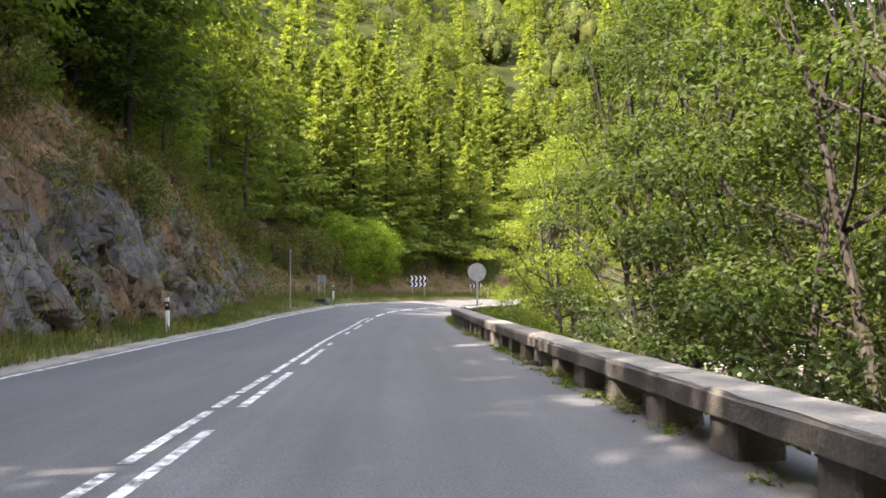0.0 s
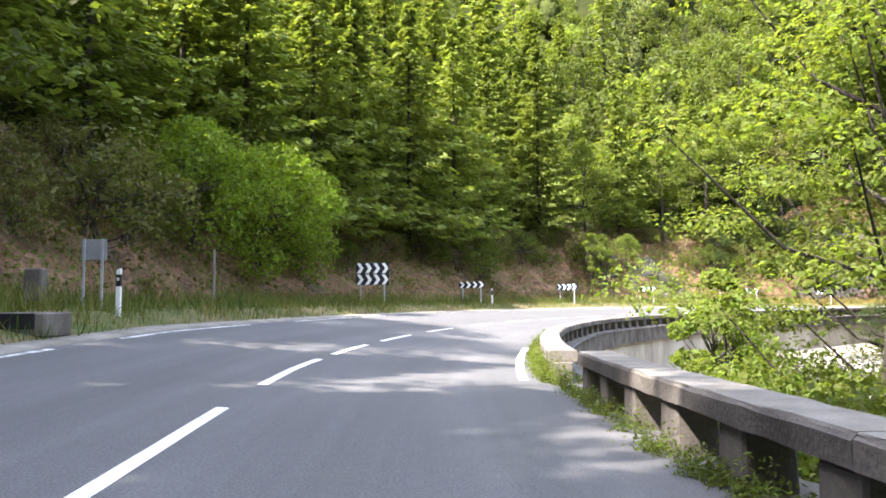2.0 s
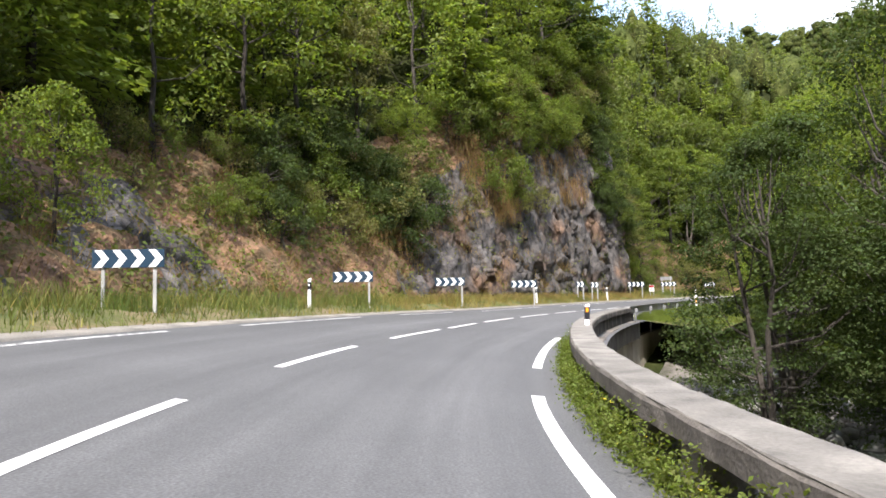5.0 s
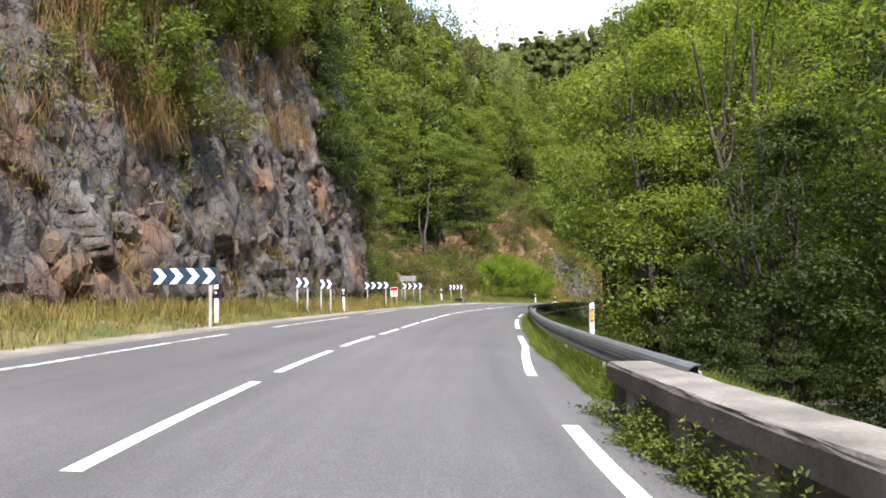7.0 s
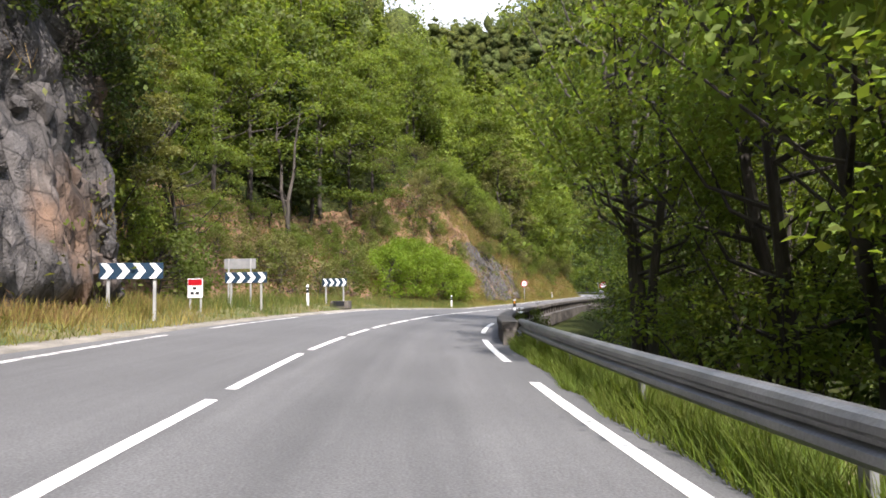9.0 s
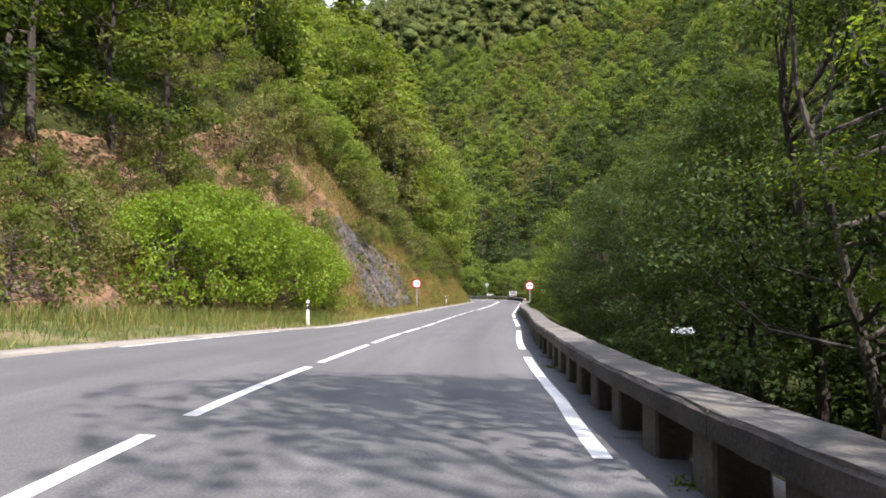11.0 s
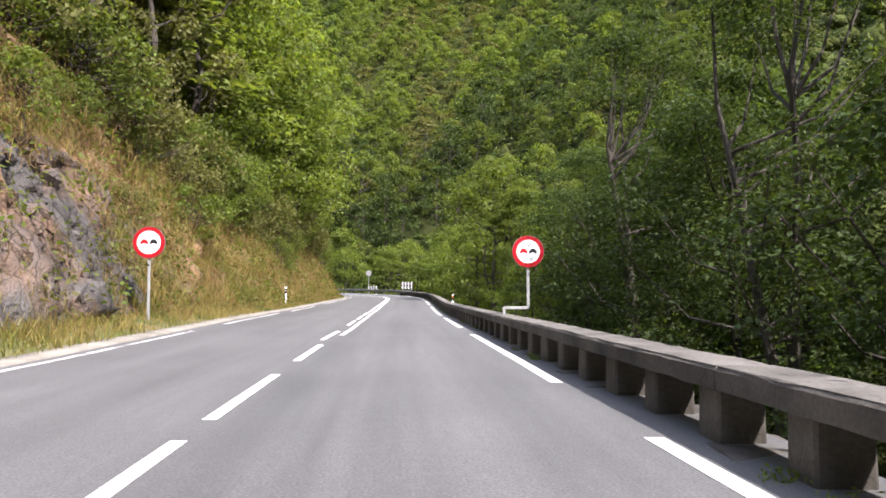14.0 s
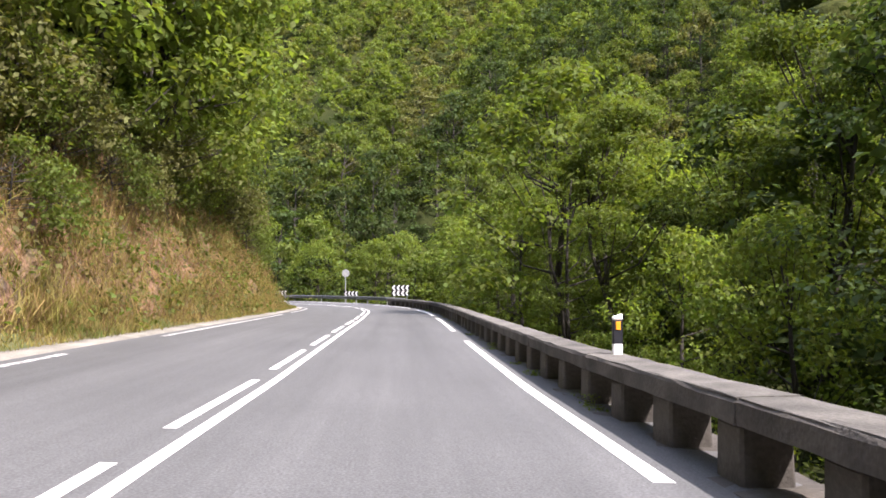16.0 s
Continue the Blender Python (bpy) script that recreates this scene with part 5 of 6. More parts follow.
def far_woods():
    """The woods that cover both slopes, tree after tree of leafy tufts in lobes over cores darkened for inner shade."""
    rng = np.random.default_rng(31)
    ball, ball_f = core_shape()
    quads, firs, cores = ([], [], []), [], []

    def stand(x, y, z, tall, wide, n, size, cone, full=False):
        if cone:
            m = int(n * 2.2)
            t, a = rng.random(m) ** 1.25, rng.uniform(0, 6.28, m)
            lobe = 0.82 + 0.22 * np.sin(a * 5 + t * 31 + rng.uniform(0, 6)) * np.sin(t * 23 + x)
            r = wide * (1.02 - t) ** 0.85 * lobe * rng.uniform(0.8, 1.08, m)
            d = np.stack([np.cos(a), np.sin(a), np.full(m, 0.75)], -1)
            firs.append(leaves(np.stack([x + r * np.cos(a), y + r * np.sin(a), z + tall * (0.04 + 0.96 * t) - 0.12 * r], -1), d, size * 0.85, rng, 0.55, 0.4))
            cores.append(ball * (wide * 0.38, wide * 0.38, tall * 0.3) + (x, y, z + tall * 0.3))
            return
        m = int(rng.integers(5, 9))
        tone = int(np.clip(1.0 + 0.9 * wave(np.array(x), np.array(y), 0.035, 4) + rng.normal() * 0.55, 0, 2.99))
        a = rng.uniform(0, 6.28, m)
        t = rng.random(m)
        rr = wide * 0.66 * np.sqrt(rng.uniform(0.1, 1, m)) * np.sin((0.25 + 0.68 * t) * np.pi) ** 0.5
        cen = np.stack([x + rr * np.cos(a), y + rr * np.sin(a), z + tall * (0.4 + 0.48 * t)], -1)
        cen[0] = (x, y, z + tall * 0.88)
        rad = wide * rng.uniform(0.2, 0.5, m)
        k = rng.choice(m, n, p=rad ** 2 / (rad ** 2).sum())
        d = unit(rng.normal(size=(n, 3)) + (0, 0, 0.55))
        p = cen[k] + d * (rad[k] * rng.uniform(0.78, 1.3, n))[:, None] * (1, 1, 0.8)
        quads[tone].append(leaves(p, d + (0, 0, 0.3), size, rng, 0.65, 0.45))
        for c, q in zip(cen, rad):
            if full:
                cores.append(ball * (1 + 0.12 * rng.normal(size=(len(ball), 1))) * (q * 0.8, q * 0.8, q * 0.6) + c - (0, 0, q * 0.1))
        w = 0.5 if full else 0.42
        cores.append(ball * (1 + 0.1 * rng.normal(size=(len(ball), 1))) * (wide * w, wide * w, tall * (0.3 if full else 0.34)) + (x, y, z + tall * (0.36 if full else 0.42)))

    def cover(s0, s1, o0, o1, count, cone_share, near):
        s, o = rng.uniform(s0, s1, count), o0 + (o1 - o0) * rng.random(count) ** 1.2
        x, y = xy(s, o)
        z, s2, o2 = ground_z(x, y)
        keep = np.abs(o2) > 22
        for xx, yy, zz, oo in zip(x[keep], y[keep], z[keep], o2[keep]):
            k = rng.uniform(0.75, 1.25)
            cone = rng.random() < cone_share
            tall, wide = (15 * k, 3.5 * k) if cone else (10.5 * k, 3.8 * k)
            close = abs(oo) < 60
            stand(xx, yy, zz - 0.8, tall, wide, near if close else near // 2, 0.5 if close else 0.8, cone)

    cover(-10, 40, 22, 120, 160, 0.85, 200)
    cover(110, 330, 22, 150, 800, 0.25, 150)
    cover(10, 330, -28, -75, 360, 0.1, 90)
    n = 4300
    i = np.arange(n)
    x, y = -70 + 530 * ((i * 0.7548776662) % 1) + rng.normal(size=n) * 2.5, -70 + 400 * ((i * 0.569840291) % 1) + rng.normal(size=n) * 2.5
    z, s2, o2 = ground_z(x, y)
    for xx, yy, zz, ss, oo in zip(x, y, z, s2, o2):
        if abs(oo) > 34 and yy > -25 and xx > -45 and not (246 < xx < 416 and -25 < yy < 225) and not (0 < oo < 106 and 38 < ss < 218):
            k = rng.uniform(0.6, 1.15) + 0.55 * rng.random() ** 3
            cone = rng.random() < (0.96 if xx < 120 and oo > 0 else 0.6 if xx < 230 and oo > 0 else 0.03)
            tall, wide = (15 * k, 3.6 * k) if cone else (13.5 * k, 6.2 * k)
            ahead = xx > 150 or oo > 0
            close = abs(oo) < 110
            fine = 225 < xx < 460 and -25 < yy < 270
            n_leaf, size = (400, 0.48) if fine else ((130, 0.62) if ahead else (50, 1.2)) if close else (85, 1.05)
            stand(xx, yy, zz - 0.8, tall, wide, n_leaf, size, cone, fine)
    # the ridges behind
    n = 4300
    x, y = rng.uniform(-150, 800, n), rng.uniform(-200, 620, n)
    z, s2, o2 = ground_z(x, y)
    for xx, yy, zz in zip(x, y, z):
        if xx > 640 or yy > 325 or (yy < -65 and xx > 250):
            k = rng.uniform(0.8, 1.5)
            stand(xx, yy, zz - 1.0, 13 * k, 6.0 * k, 60, 1.6, False)
    n = 1500
    x, y = rng.uniform(455, 640, n), rng.uniform(20, 325, n)
    z, s2, o2 = ground_z(x, y)
    for xx, yy, zz in zip(x, y, z):
        k = rng.uniform(0.7, 1.2)
        stand(xx, yy, zz - 1.0, 13 * k, 6.0 * k, 70, 1.2, False)
    for q, m, words in zip(quads, (FAR_DARK, FAR_LEAF, FAR_LIGHT), ("dark green", "mid-green", "light yellow-green")):
        tagged(part("far_woods", quad_mesh("far_woods", np.concatenate(q), m)), words + " broadleaf woods on the steep valley sides", "woods", kind="stuff")
    tagged(part("far_conifers", quad_mesh("far_conifers", np.concatenate(firs), NEEDLE)), "sunlit conifer woods high on the hillside", "woods", kind="stuff")
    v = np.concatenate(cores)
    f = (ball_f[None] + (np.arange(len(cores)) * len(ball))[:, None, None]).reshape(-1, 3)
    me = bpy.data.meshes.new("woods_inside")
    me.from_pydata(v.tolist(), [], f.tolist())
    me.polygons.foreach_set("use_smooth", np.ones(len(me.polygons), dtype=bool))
    tagged(part("woods_inside", me, FAR_INNER_SHADE), "dense inner foliage cores of the far woods, darkened for inner shade", "woods", kind="stuff")


far_woods()


# ---- undergrowth, grass and weeds ----
def inner_at(s):
    """Offset of the parapet's inner face."""
    return float(np.interp(s, (-30, 15, 30, 46, 47, 56, 66, 100, 117, 154, 170, 180, 195, 240, 306), (-3.95, -3.95, -4.05, -4.05, -3.78, -3.8, -3.88, -3.82, -3.8, -3.8, -3.8, -3.95, -3.92, -4.1, -4.1)))


def top_at(s):
    """Height of the parapet's top over the road."""
    return float(np.interp(s, (-30, 10, 30, 46, 47, 85, 105, 306), (0.44, 0.44, 0.6, 0.58, 0.5, 0.52, 0.57, 0.57)))


def blades(p, tall, wide, rng, lean=0.35, down=False):
    """Grass blades at p: narrow bent quads."""
    n = len(p)
    a = rng.uniform(0, 6.28, n)
    side = np.stack([np.cos(a), np.sin(a), np.zeros(n)], -1) * (wide / 2)
    h = (tall * rng.uniform(0.5, 1.3, n))[:, None]
    tip = p + np.concatenate([rng.normal(size=(n, 2)) * lean * h, (-h if down else h)], 1)
    return np.stack([p - side, p + side, tip + side * 0.25, tip - side * 0.25], 1)


def verge_grass():
    rng = np.random.default_rng(41)
    n = 125000
    s = rng.uniform(-12, 300, n)
    foot = np.interp(s, FOOT_S, FOOT_O)
    o = 4.32 + (foot + 0.5 - 4.32) * rng.random(n) ** 0.85
    keep = wave(s, o * 3, 1.1, 2) + rng.random(n) * 1.3 > 0.1
    s, o = s[keep], o[keep]
    x, y = xy(s, o)
    z = road_z(s, np.minimum(o, 6)) + left_height(s, o) - 0.04
    tall = 0.23 + 0.15 * wave(s, o, 0.7, 5) + 0.2 * np.clip((o - 4.6) / 1.5, 0, 1)
    gold = ((s > 112) & (s < 160)) | (s > 203)
    gold = np.where(gold, rng.random(len(s)) < 0.8, rng.random(len(s)) < 0.15)
    blades_all = blades(np.stack([x, y, z], -1), np.maximum(tall, 0.1) * np.where(s > 203, 0.75, 1), 0.026, rng)
    q = blades_all[~gold]
    tagged(part("golden_verge_grass", quad_mesh("golden_verge_grass", blades_all[gold], GOLD_GRASS)), "golden-green grass along the verge", "grass", kind="stuff")
    n = 5200
    s, f = rng.uniform(204, 297, n), 0.02 + 0.85 * rng.random(n) ** 1.3
    o, z = bank_point(s, f)
    ok = (wave(s, z * 1.5, 0.55, 4) + 1.2 * rng.random(n) > 0.25) & (rock_weight(s, f, z) < 0.3 + 0.15 * rng.random(n)) & (rng.random(n) < np.interp(s, (255, 265, 300), (1, 0.5, 0.4)))
    p = []
    for si, oi, zi in zip(s[ok], o[ok], z[ok]):
        x, y = xy(si, oi - 0.25)
        k = int(rng.uniform(10, 26))
        p.append(np.stack([x + rng.normal(size=k) * 0.28, y + rng.normal(size=k) * 0.12, zi + rng.normal(size=k) * 0.15], -1))
    tagged(part("bank_grass", quad_mesh("bank_grass", blades(np.concatenate(p), 0.36, 0.022, rng, 0.5), GOLD_GRASS)), "golden-green grass growing on the bank", "grass", kind="stuff")
    n = 15000
    s = np.concatenate([rng.uniform(118, 160, n), rng.uniform(205, 290, n // 2)])
    foot = np.interp(s, FOOT_S, FOOT_O)
    o = np.maximum(foot - 1.5 * rng.random(len(s)) ** 1.3 + 0.2, 4.6)
    keep = wave(s, o * 2, 0.8, 6) + rng.random(len(s)) > 0.35
    s, o = s[keep], o[keep]
    x, y = xy(s, o)
    z = road_z(s, np.minimum(o, 6)) + left_height(s, o) - 0.04
    tall = 0.34 + 0.2 * wave(s, o, 0.9, 3)
    tagged(part("dry_verge_grass", quad_mesh("dry_verge_grass", blades(np.stack([x, y, z], -1), np.maximum(tall, 0.12), 0.02, rng, 0.45), DRY)), "tufts of straw-coloured grass at the foot of the rock", "grass", kind="stuff")
    tagged(part("verge_grass", quad_mesh("verge_grass", q, GRASS)), "uneven green and straw-coloured grass along the verge", "grass", kind="stuff")
    n = 52000
    s = rng.uniform(117.5, 155, n)
    o = -4.12 - 0.12 * rng.random(n) - 3.4 * rng.random(n) ** 1.2
    x, y = xy(s, o)
    z = road_z(s, o) - 0.5 * np.clip((-3.85 - o) / 3.75, 0, 1) ** 2 - 0.02
    q = blades(np.stack([x, y, z], -1), 0.13 + 0.08 * wave(s, o * 2, 1.3, 3) + 0.12 * np.exp(-((o + 4.5) / 0.4) ** 2), 0.016, rng, 0.5)
    n = 26000
    s = rng.uniform(118, 154.5, n)
    o = -3.98 - 0.5 * rng.random(n) - 0.1 * wave(s, s * 0.3, 1.7, 8)
    x, y = xy(s, o)
    tall = 0.12 + 0.2 * np.clip((-3.95 - o) / 0.4, 0, 1) + 0.07 * wave(s, o * 2, 1.9, 4)
    q = np.concatenate([q, blades(np.stack([x, y, road_z(s, o) - 0.02], -1), np.maximum(tall, 0.06), 0.014, rng, 0.45)])
    tagged(part("river_verge_grass", quad_mesh("river_verge_grass", q, LEAF_BRIGHT)), "lush green grass under the guard rail", "grass", kind="stuff")


verge_grass()
VERGE = strip(117.2, 154.4, -4.2, -7.6, 1.0, 7, 0.0)
VERGE[:, :, 2] += np.linspace(0.0, -0.5, 7) * np.linspace(0, 1, 7)
tagged(part("grass_verge", grid_mesh("grass_verge", VERGE, VERGE_SOIL)), "earth verge under the guard rail", "verge", kind="structure")


def weeds():
    """Leafy weeds at the parapet's foot."""
    rng = np.random.default_rng(43)
    quads, flowers = [], []
    for s0, s1, n, tall in ((-12, 30, 90, 0.1), (30, 46, 110, 0.22), (46, 60, 260, 0.34), (60, 100, 620, 0.3), (100, 117, 150, 0.34), (169, 300, 26, 0.12)):
        for _ in range(n):
            s, near = rng.uniform(s0, s1), rng.random() ** 1.5
            o = inner_at(s) + (0.17 if s < 150 else 0.12) * near
            x, y = xy(s, o)
            k = int(rng.uniform(50, 110))
            h = tall * rng.uniform(0.5, 1.5) * (1.1 - 0.6 * near)
            up = rng.random(k)
            p = np.stack([x + rng.normal(size=k) * (0.03 + 0.07 * up), y + rng.normal(size=k) * (0.03 + 0.07 * up), road_z(s, o) - 0.02 + up * h], -1)
            quads.append(leaves(p, np.array([0, 0, 1.0]), 0.042, rng, 0.45, 0.8))
            if rng.random() < 0.04 and 44 < s < 117:
                flowers.append(leaves(p[:2] + (0, 0, 0.1), np.array([0, 0, 1.0]), 0.04, rng, 0.9, 0.4))
    tagged(part("parapet_weeds", quad_mesh("parapet_weeds", np.concatenate(quads), LEAF)), "sunlit leafy weeds growing at the parapet's foot", "weeds", kind="stuff")
    tagged(part("yellow_flowers", quad_mesh("yellow_flowers", np.concatenate(flowers), YELLOW)), "small yellow flowers among the weeds", "flowers", kind="stuff")


weeds()


def undergrowth():
    """Low leafy growth and hanging dry grass on the cut."""
    rng = np.random.default_rng(47)
    wild_s = (-30, 20, 45, 52, 95, 108, 116, 124, 150, 156, 202, 208, 228, 300)
    wild_w = (0.3, 0.35, 0.7, 1, 0.9, 0.9, 0.7, 0.2, 0.2, 1, 1, 0.6, 0.7, 0.55)
    green, dry = [], []
    n = 6500
    s, f = rng.uniform(-30, 300, n), rng.random(n) * 1.25
    o, z = bank_point(s, f)
    w = np.maximum(np.interp(s, wild_s, wild_w), np.where((f > 0.62) & (s > 92) & (s < 140), 0.9, 0)) * np.where(f > 0.75, 1.6, 1) + 0.35 * wave(s, z, 0.5, 3)
    for si, oi, zi, ok in zip(s, o, z, w > rng.random(n)):
        if not ok:
            continue
        x, y = xy(si, oi - 0.25)
        k = int(rng.uniform(16, 34))
        r = rng.uniform(0.25, 0.6)
        p = np.stack([x + rng.normal(size=k) * r, y + rng.normal(size=k) * r, zi + rng.normal(size=k) * r * 0.6], -1)
        green.append(leaves(p, np.array([0.2, -0.4, 0.8]), 0.17, rng, 0.55, 0.7))
    q = np.concatenate(green)
    half = len(q) // 2
    tagged(part("bank_undergrowth", quad_mesh("bank_undergrowth", q[:half], LEAF)), "green creepers and brambles on the cut", "undergrowth", kind="stuff")
    tagged(part("pale_undergrowth", quad_mesh("pale_undergrowth", q[half:], LEAF_GREY)), "pale green scrub on the cut", "undergrowth", kind="stuff")
    n = 6800
    s, f = rng.uniform(-20, 298, n), rng.random(n) * 1.3
    o, z = bank_point(s, f)
    w = np.interp(s, (-20, 40, 52, 95, 118, 124, 150, 156, 200, 206, 298), (0.45, 0.45, 0.2, 0.3, 0.5, 0.5, 0.35, 0.2, 0.4, 1.0, 1.0)) + 0.4 * wave(s, z, 0.6, 7)
    w = w - 0.75 * rock_weight(s, f, z) * (s > 200)
    for si, oi, zi, ok in zip(s, o, z, w > rng.random(n)):
        if not ok:
            continue
        x, y = xy(si, oi - 0.2)
        k = int(rng.uniform(18, 36))
        p = np.stack([x + rng.normal(size=k) * 0.3, y + rng.normal(size=k) * 0.3, zi + rng.normal(size=k) * 0.2], -1)
        dry.append(blades(p, 0.5, 0.022, rng, 0.5, down=rng.random() < 0.6))
    # long dry creepers hanging over the brow of the cliff
    n = 620
    s, f = rng.uniform(117, 151, n), 0.48 + 0.5 * rng.random(n)
    o, z = bank_point(s, f)
    for si, oi, zi, ok in zip(s, o, z, 0.35 + 0.75 * wave(s, z * 0.6, 0.5, 9) > 0.9 * rng.random(n)):
        if ok:
            x, y = xy(si, oi - 0.5)
            k = int(rng.uniform(30, 60))
            p = np.stack([x + rng.normal(size=k) * 0.4, y + rng.normal(size=k) * 0.3, zi + rng.normal(size=k) * 0.35], -1)
            dry.append(blades(p, rng.uniform(0.7, 1.5), 0.024, rng, 0.22, down=True))
    tagged(part("dry_grass", quad_mesh("dry_grass", np.concatenate(dry), DRY)), "straw-coloured dry grass hanging on the bank", "grass", kind="stuff")


undergrowth()

# ---- parapets, wall and guard rail on the river side ----
def frame_at(s, o, dz=0.0):
    """A pose standing at (s, o): x across the road to the left... y along the road, z up."""
    x, y = xy(s, o)
    return pose(float(x), float(y), float(road_z(s, o)) + dz, 0, 0, heading(s))


def beam_mesh(s0, s1, o_in, o_out, z0, z1, rng, rough=0.005, chip=0.03, edge=None, lift=None):
    """A length of concrete beam that follows the road, with worn edges; edge and lift: offset and height along the road."""
    n = max(3, int((s1 - s0) / 0.3) + 1)
    ss_ = np.linspace(s0, s1, n)
    prof = [(o_in, z0), (o_in, z1 - chip), (o_in - chip, z1), (o_out + chip, z1), (o_out, z1 - chip), (o_out, z0)]
    rows = []
    for s in ss_:
        ring = []
        for o, z in prof:
            x, y = xy(s, o + (edge(s) if edge else 0) + rng.normal() * rough)
            ring.append((float(x), float(y), float(road_z(s, -4)) + z + (lift(s) if lift else 0) + rng.normal() * rough))
        rows.append(ring)
    verts = [p for r in rows for p in r]
    k = len(prof)
    faces = [(i * k + j, i * k + (j + 1) % k, (i + 1) * k + (j + 1) % k, (i + 1) * k + j) for i in range(n - 1) for j in range(k)]
    faces += [tuple(range(k - 1, -1, -1)), tuple(range((n - 1) * k, n * k))]
    me = bpy.data.meshes.new("beam")
    me.from_pydata(verts, [], faces)
    return me


def post_mesh(concrete):
    """A squat concrete baluster, a little wider at its foot, with chipped edges."""
    bm = bmesh.new()
    box(bm, (0.36, 0.38, 0.8), (0, 0, -0.4), bevel=0.022)
    for v in bm.verts:
        if v.co.z < -0.4:
            v.co.y *= 1.1
            v.co.x *= 1.08
    me = bpy.data.meshes.new("baluster")
    bm.to_mesh(me)
    bm.free()
    me.materials.append(concrete)
    return me


BEAM = 0.17


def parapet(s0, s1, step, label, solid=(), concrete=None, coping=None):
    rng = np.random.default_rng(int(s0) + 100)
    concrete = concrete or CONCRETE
    baluster = post_mesh(concrete)
    ob = tagged(new("parapet"), label, "parapet")
    s = s0
    while s < s1 - 0.05:
        e = min(s + step * 3, s1)
        # sides darker, thin top slab paler: shade and sun put into the colour
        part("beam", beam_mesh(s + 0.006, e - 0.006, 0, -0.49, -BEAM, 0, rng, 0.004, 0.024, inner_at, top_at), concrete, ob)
        part("coping", beam_mesh(s + 0.01, e - 0.01, -0.022, -0.468, -0.02, 0.012, rng, 0.0045, 0.008, inner_at, top_at), coping or LIT_TOP, ob, "worn top face, paler as if in sun")
        s = e
    s = s0 + 0.2
    while s < s1:
        b = new("baluster", baluster)
        b.parent = ob
        b.matrix_world = frame_at(s, inner_at(s) - 0.22, top_at(s) - BEAM + 0.004) @ Matrix.Rotation(rng.normal() * 0.03, 4, "Z") @ Matrix.Diagonal((1, rng.uniform(0.9, 1.12), 1, 1))
        s += step
    part("base_slab", beam_mesh(s0, s1, 0.12, -0.68, -0.75, -0.02, rng, 0.02, 0.03, inner_at), concrete, ob)
    for a, b in solid:
        # infill takes the darkened copy, for a face in shade
        part("infill", beam_mesh(a, b, -0.06, -0.4, -0.7, -BEAM + 0.02, rng, 0.01, 0.02, inner_at, top_at), SHADED_CONCRETE, ob)
    return ob


parapet(-30, 45.6, 1.34, "weathered concrete parapet with square openings along the river")
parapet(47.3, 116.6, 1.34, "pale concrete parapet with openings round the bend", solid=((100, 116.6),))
parapet(154.6, 306, 1.32, "grey concrete parapet with openings along the straight", concrete=SHADED_CONCRETE, coping=GREY_LIT_TOP)

wall_rng = np.random.default_rng(3)
wall = part("retaining_wall", beam_mesh(40, 128, -0.1, -0.5, -4.6, -0.7, wall_rng, 0.02, 0.03, inner_at), WALL)
tagged(wall, "stained concrete retaining wall under the parapet", "wall", kind="structure")
footing_s = np.linspace(60, 118, 60)
footing_rows = []
for fs in footing_s:
    swell = -0.3 + 0.25 * float(wave(np.array(fs), np.array(2.0), 0.09, 3))
    footing_rows.append([(*[float(v) for v in xy(fs, inner_at(fs) - d)], float(road_z(fs, -4)) + h) for d, h in
                         ((0.45, -1.9 + swell), (0.56, -1.92 + swell), (1.5, -2.7 + swell), (2.6, -3.8 + swell * 0.6), (3.3, -4.9))])
foot = part("wall_footing", grid_mesh("wall_footing", np.array(footing_rows), FOOTING))
tagged(foot, "sloping concrete footing at the river wall", "footing", kind="structure")


def guard_rail(s0, s1, o, label, z=0.49):
    """A steel guard rail: a W-shaped beam on posts."""
    ob = tagged(new("guard_rail"), label, "guard rail")
    prof = [(0.0, -0.155), (0.03, -0.14), (0.075, -0.1), (0.075, -0.05), (0.02, -0.015), (0.02, 0.015), (0.075, 0.05), (0.075, 0.095), (0.05, 0.13), (0.01, 0.152), (-0.045, 0.156), (-0.045, 0.146), (-0.012, 0.14), (-0.012, -0.15)]
    ss_ = np.linspace(s0, s1, int((s1 - s0) / 1.0) + 1)
    for a in range(0, len(ss_) - 1, 4):
        seg = ss_[a:a + 5]
        verts = []
        for s in seg:
            for d, h in prof:
                x, y = xy(s, o + d)
                verts.append((float(x), float(y), float(road_z(s, -4)) + z + h))
        k = len(prof)
        faces = [(i * k + j, i * k + (j + 1) % k, (i + 1) * k + (j + 1) % k, (i + 1) * k + j) for i in range(len(seg) - 1) for j in range(k)]
        me = bpy.data.meshes.new("rail")
        me.from_pydata(verts, [], faces)
        part("rail", me, RAIL, ob)
    bm = bmesh.new()
    box(bm, (0.05, 0.12, 1.2), (0, 0, -0.02), bevel=0.008)
    me = bpy.data.meshes.new("post")
    bm.to_mesh(me)
    bm.free()
    me.materials.append(DULL_STEEL)
    bm = bmesh.new()
    box(bm, (0.1, 0.09, 0.16), (0.05, 0, z), bevel=0.008)
    spacer = bpy.data.meshes.new("spacer")
    bm.to_mesh(spacer)
    bm.free()
    spacer.materials.append(DULL_STEEL)
    for s in np.arange(s0 + 0.5, s1, 4.0):
        p = new("post", me)
        p.parent = ob
        p.matrix_world = frame_at(s, o - 0.1)
        new("spacer", spacer).parent = p
    return ob


guard_rail(115.4, 155, -4.3, "galvanised steel guard rail over a grassy verge")
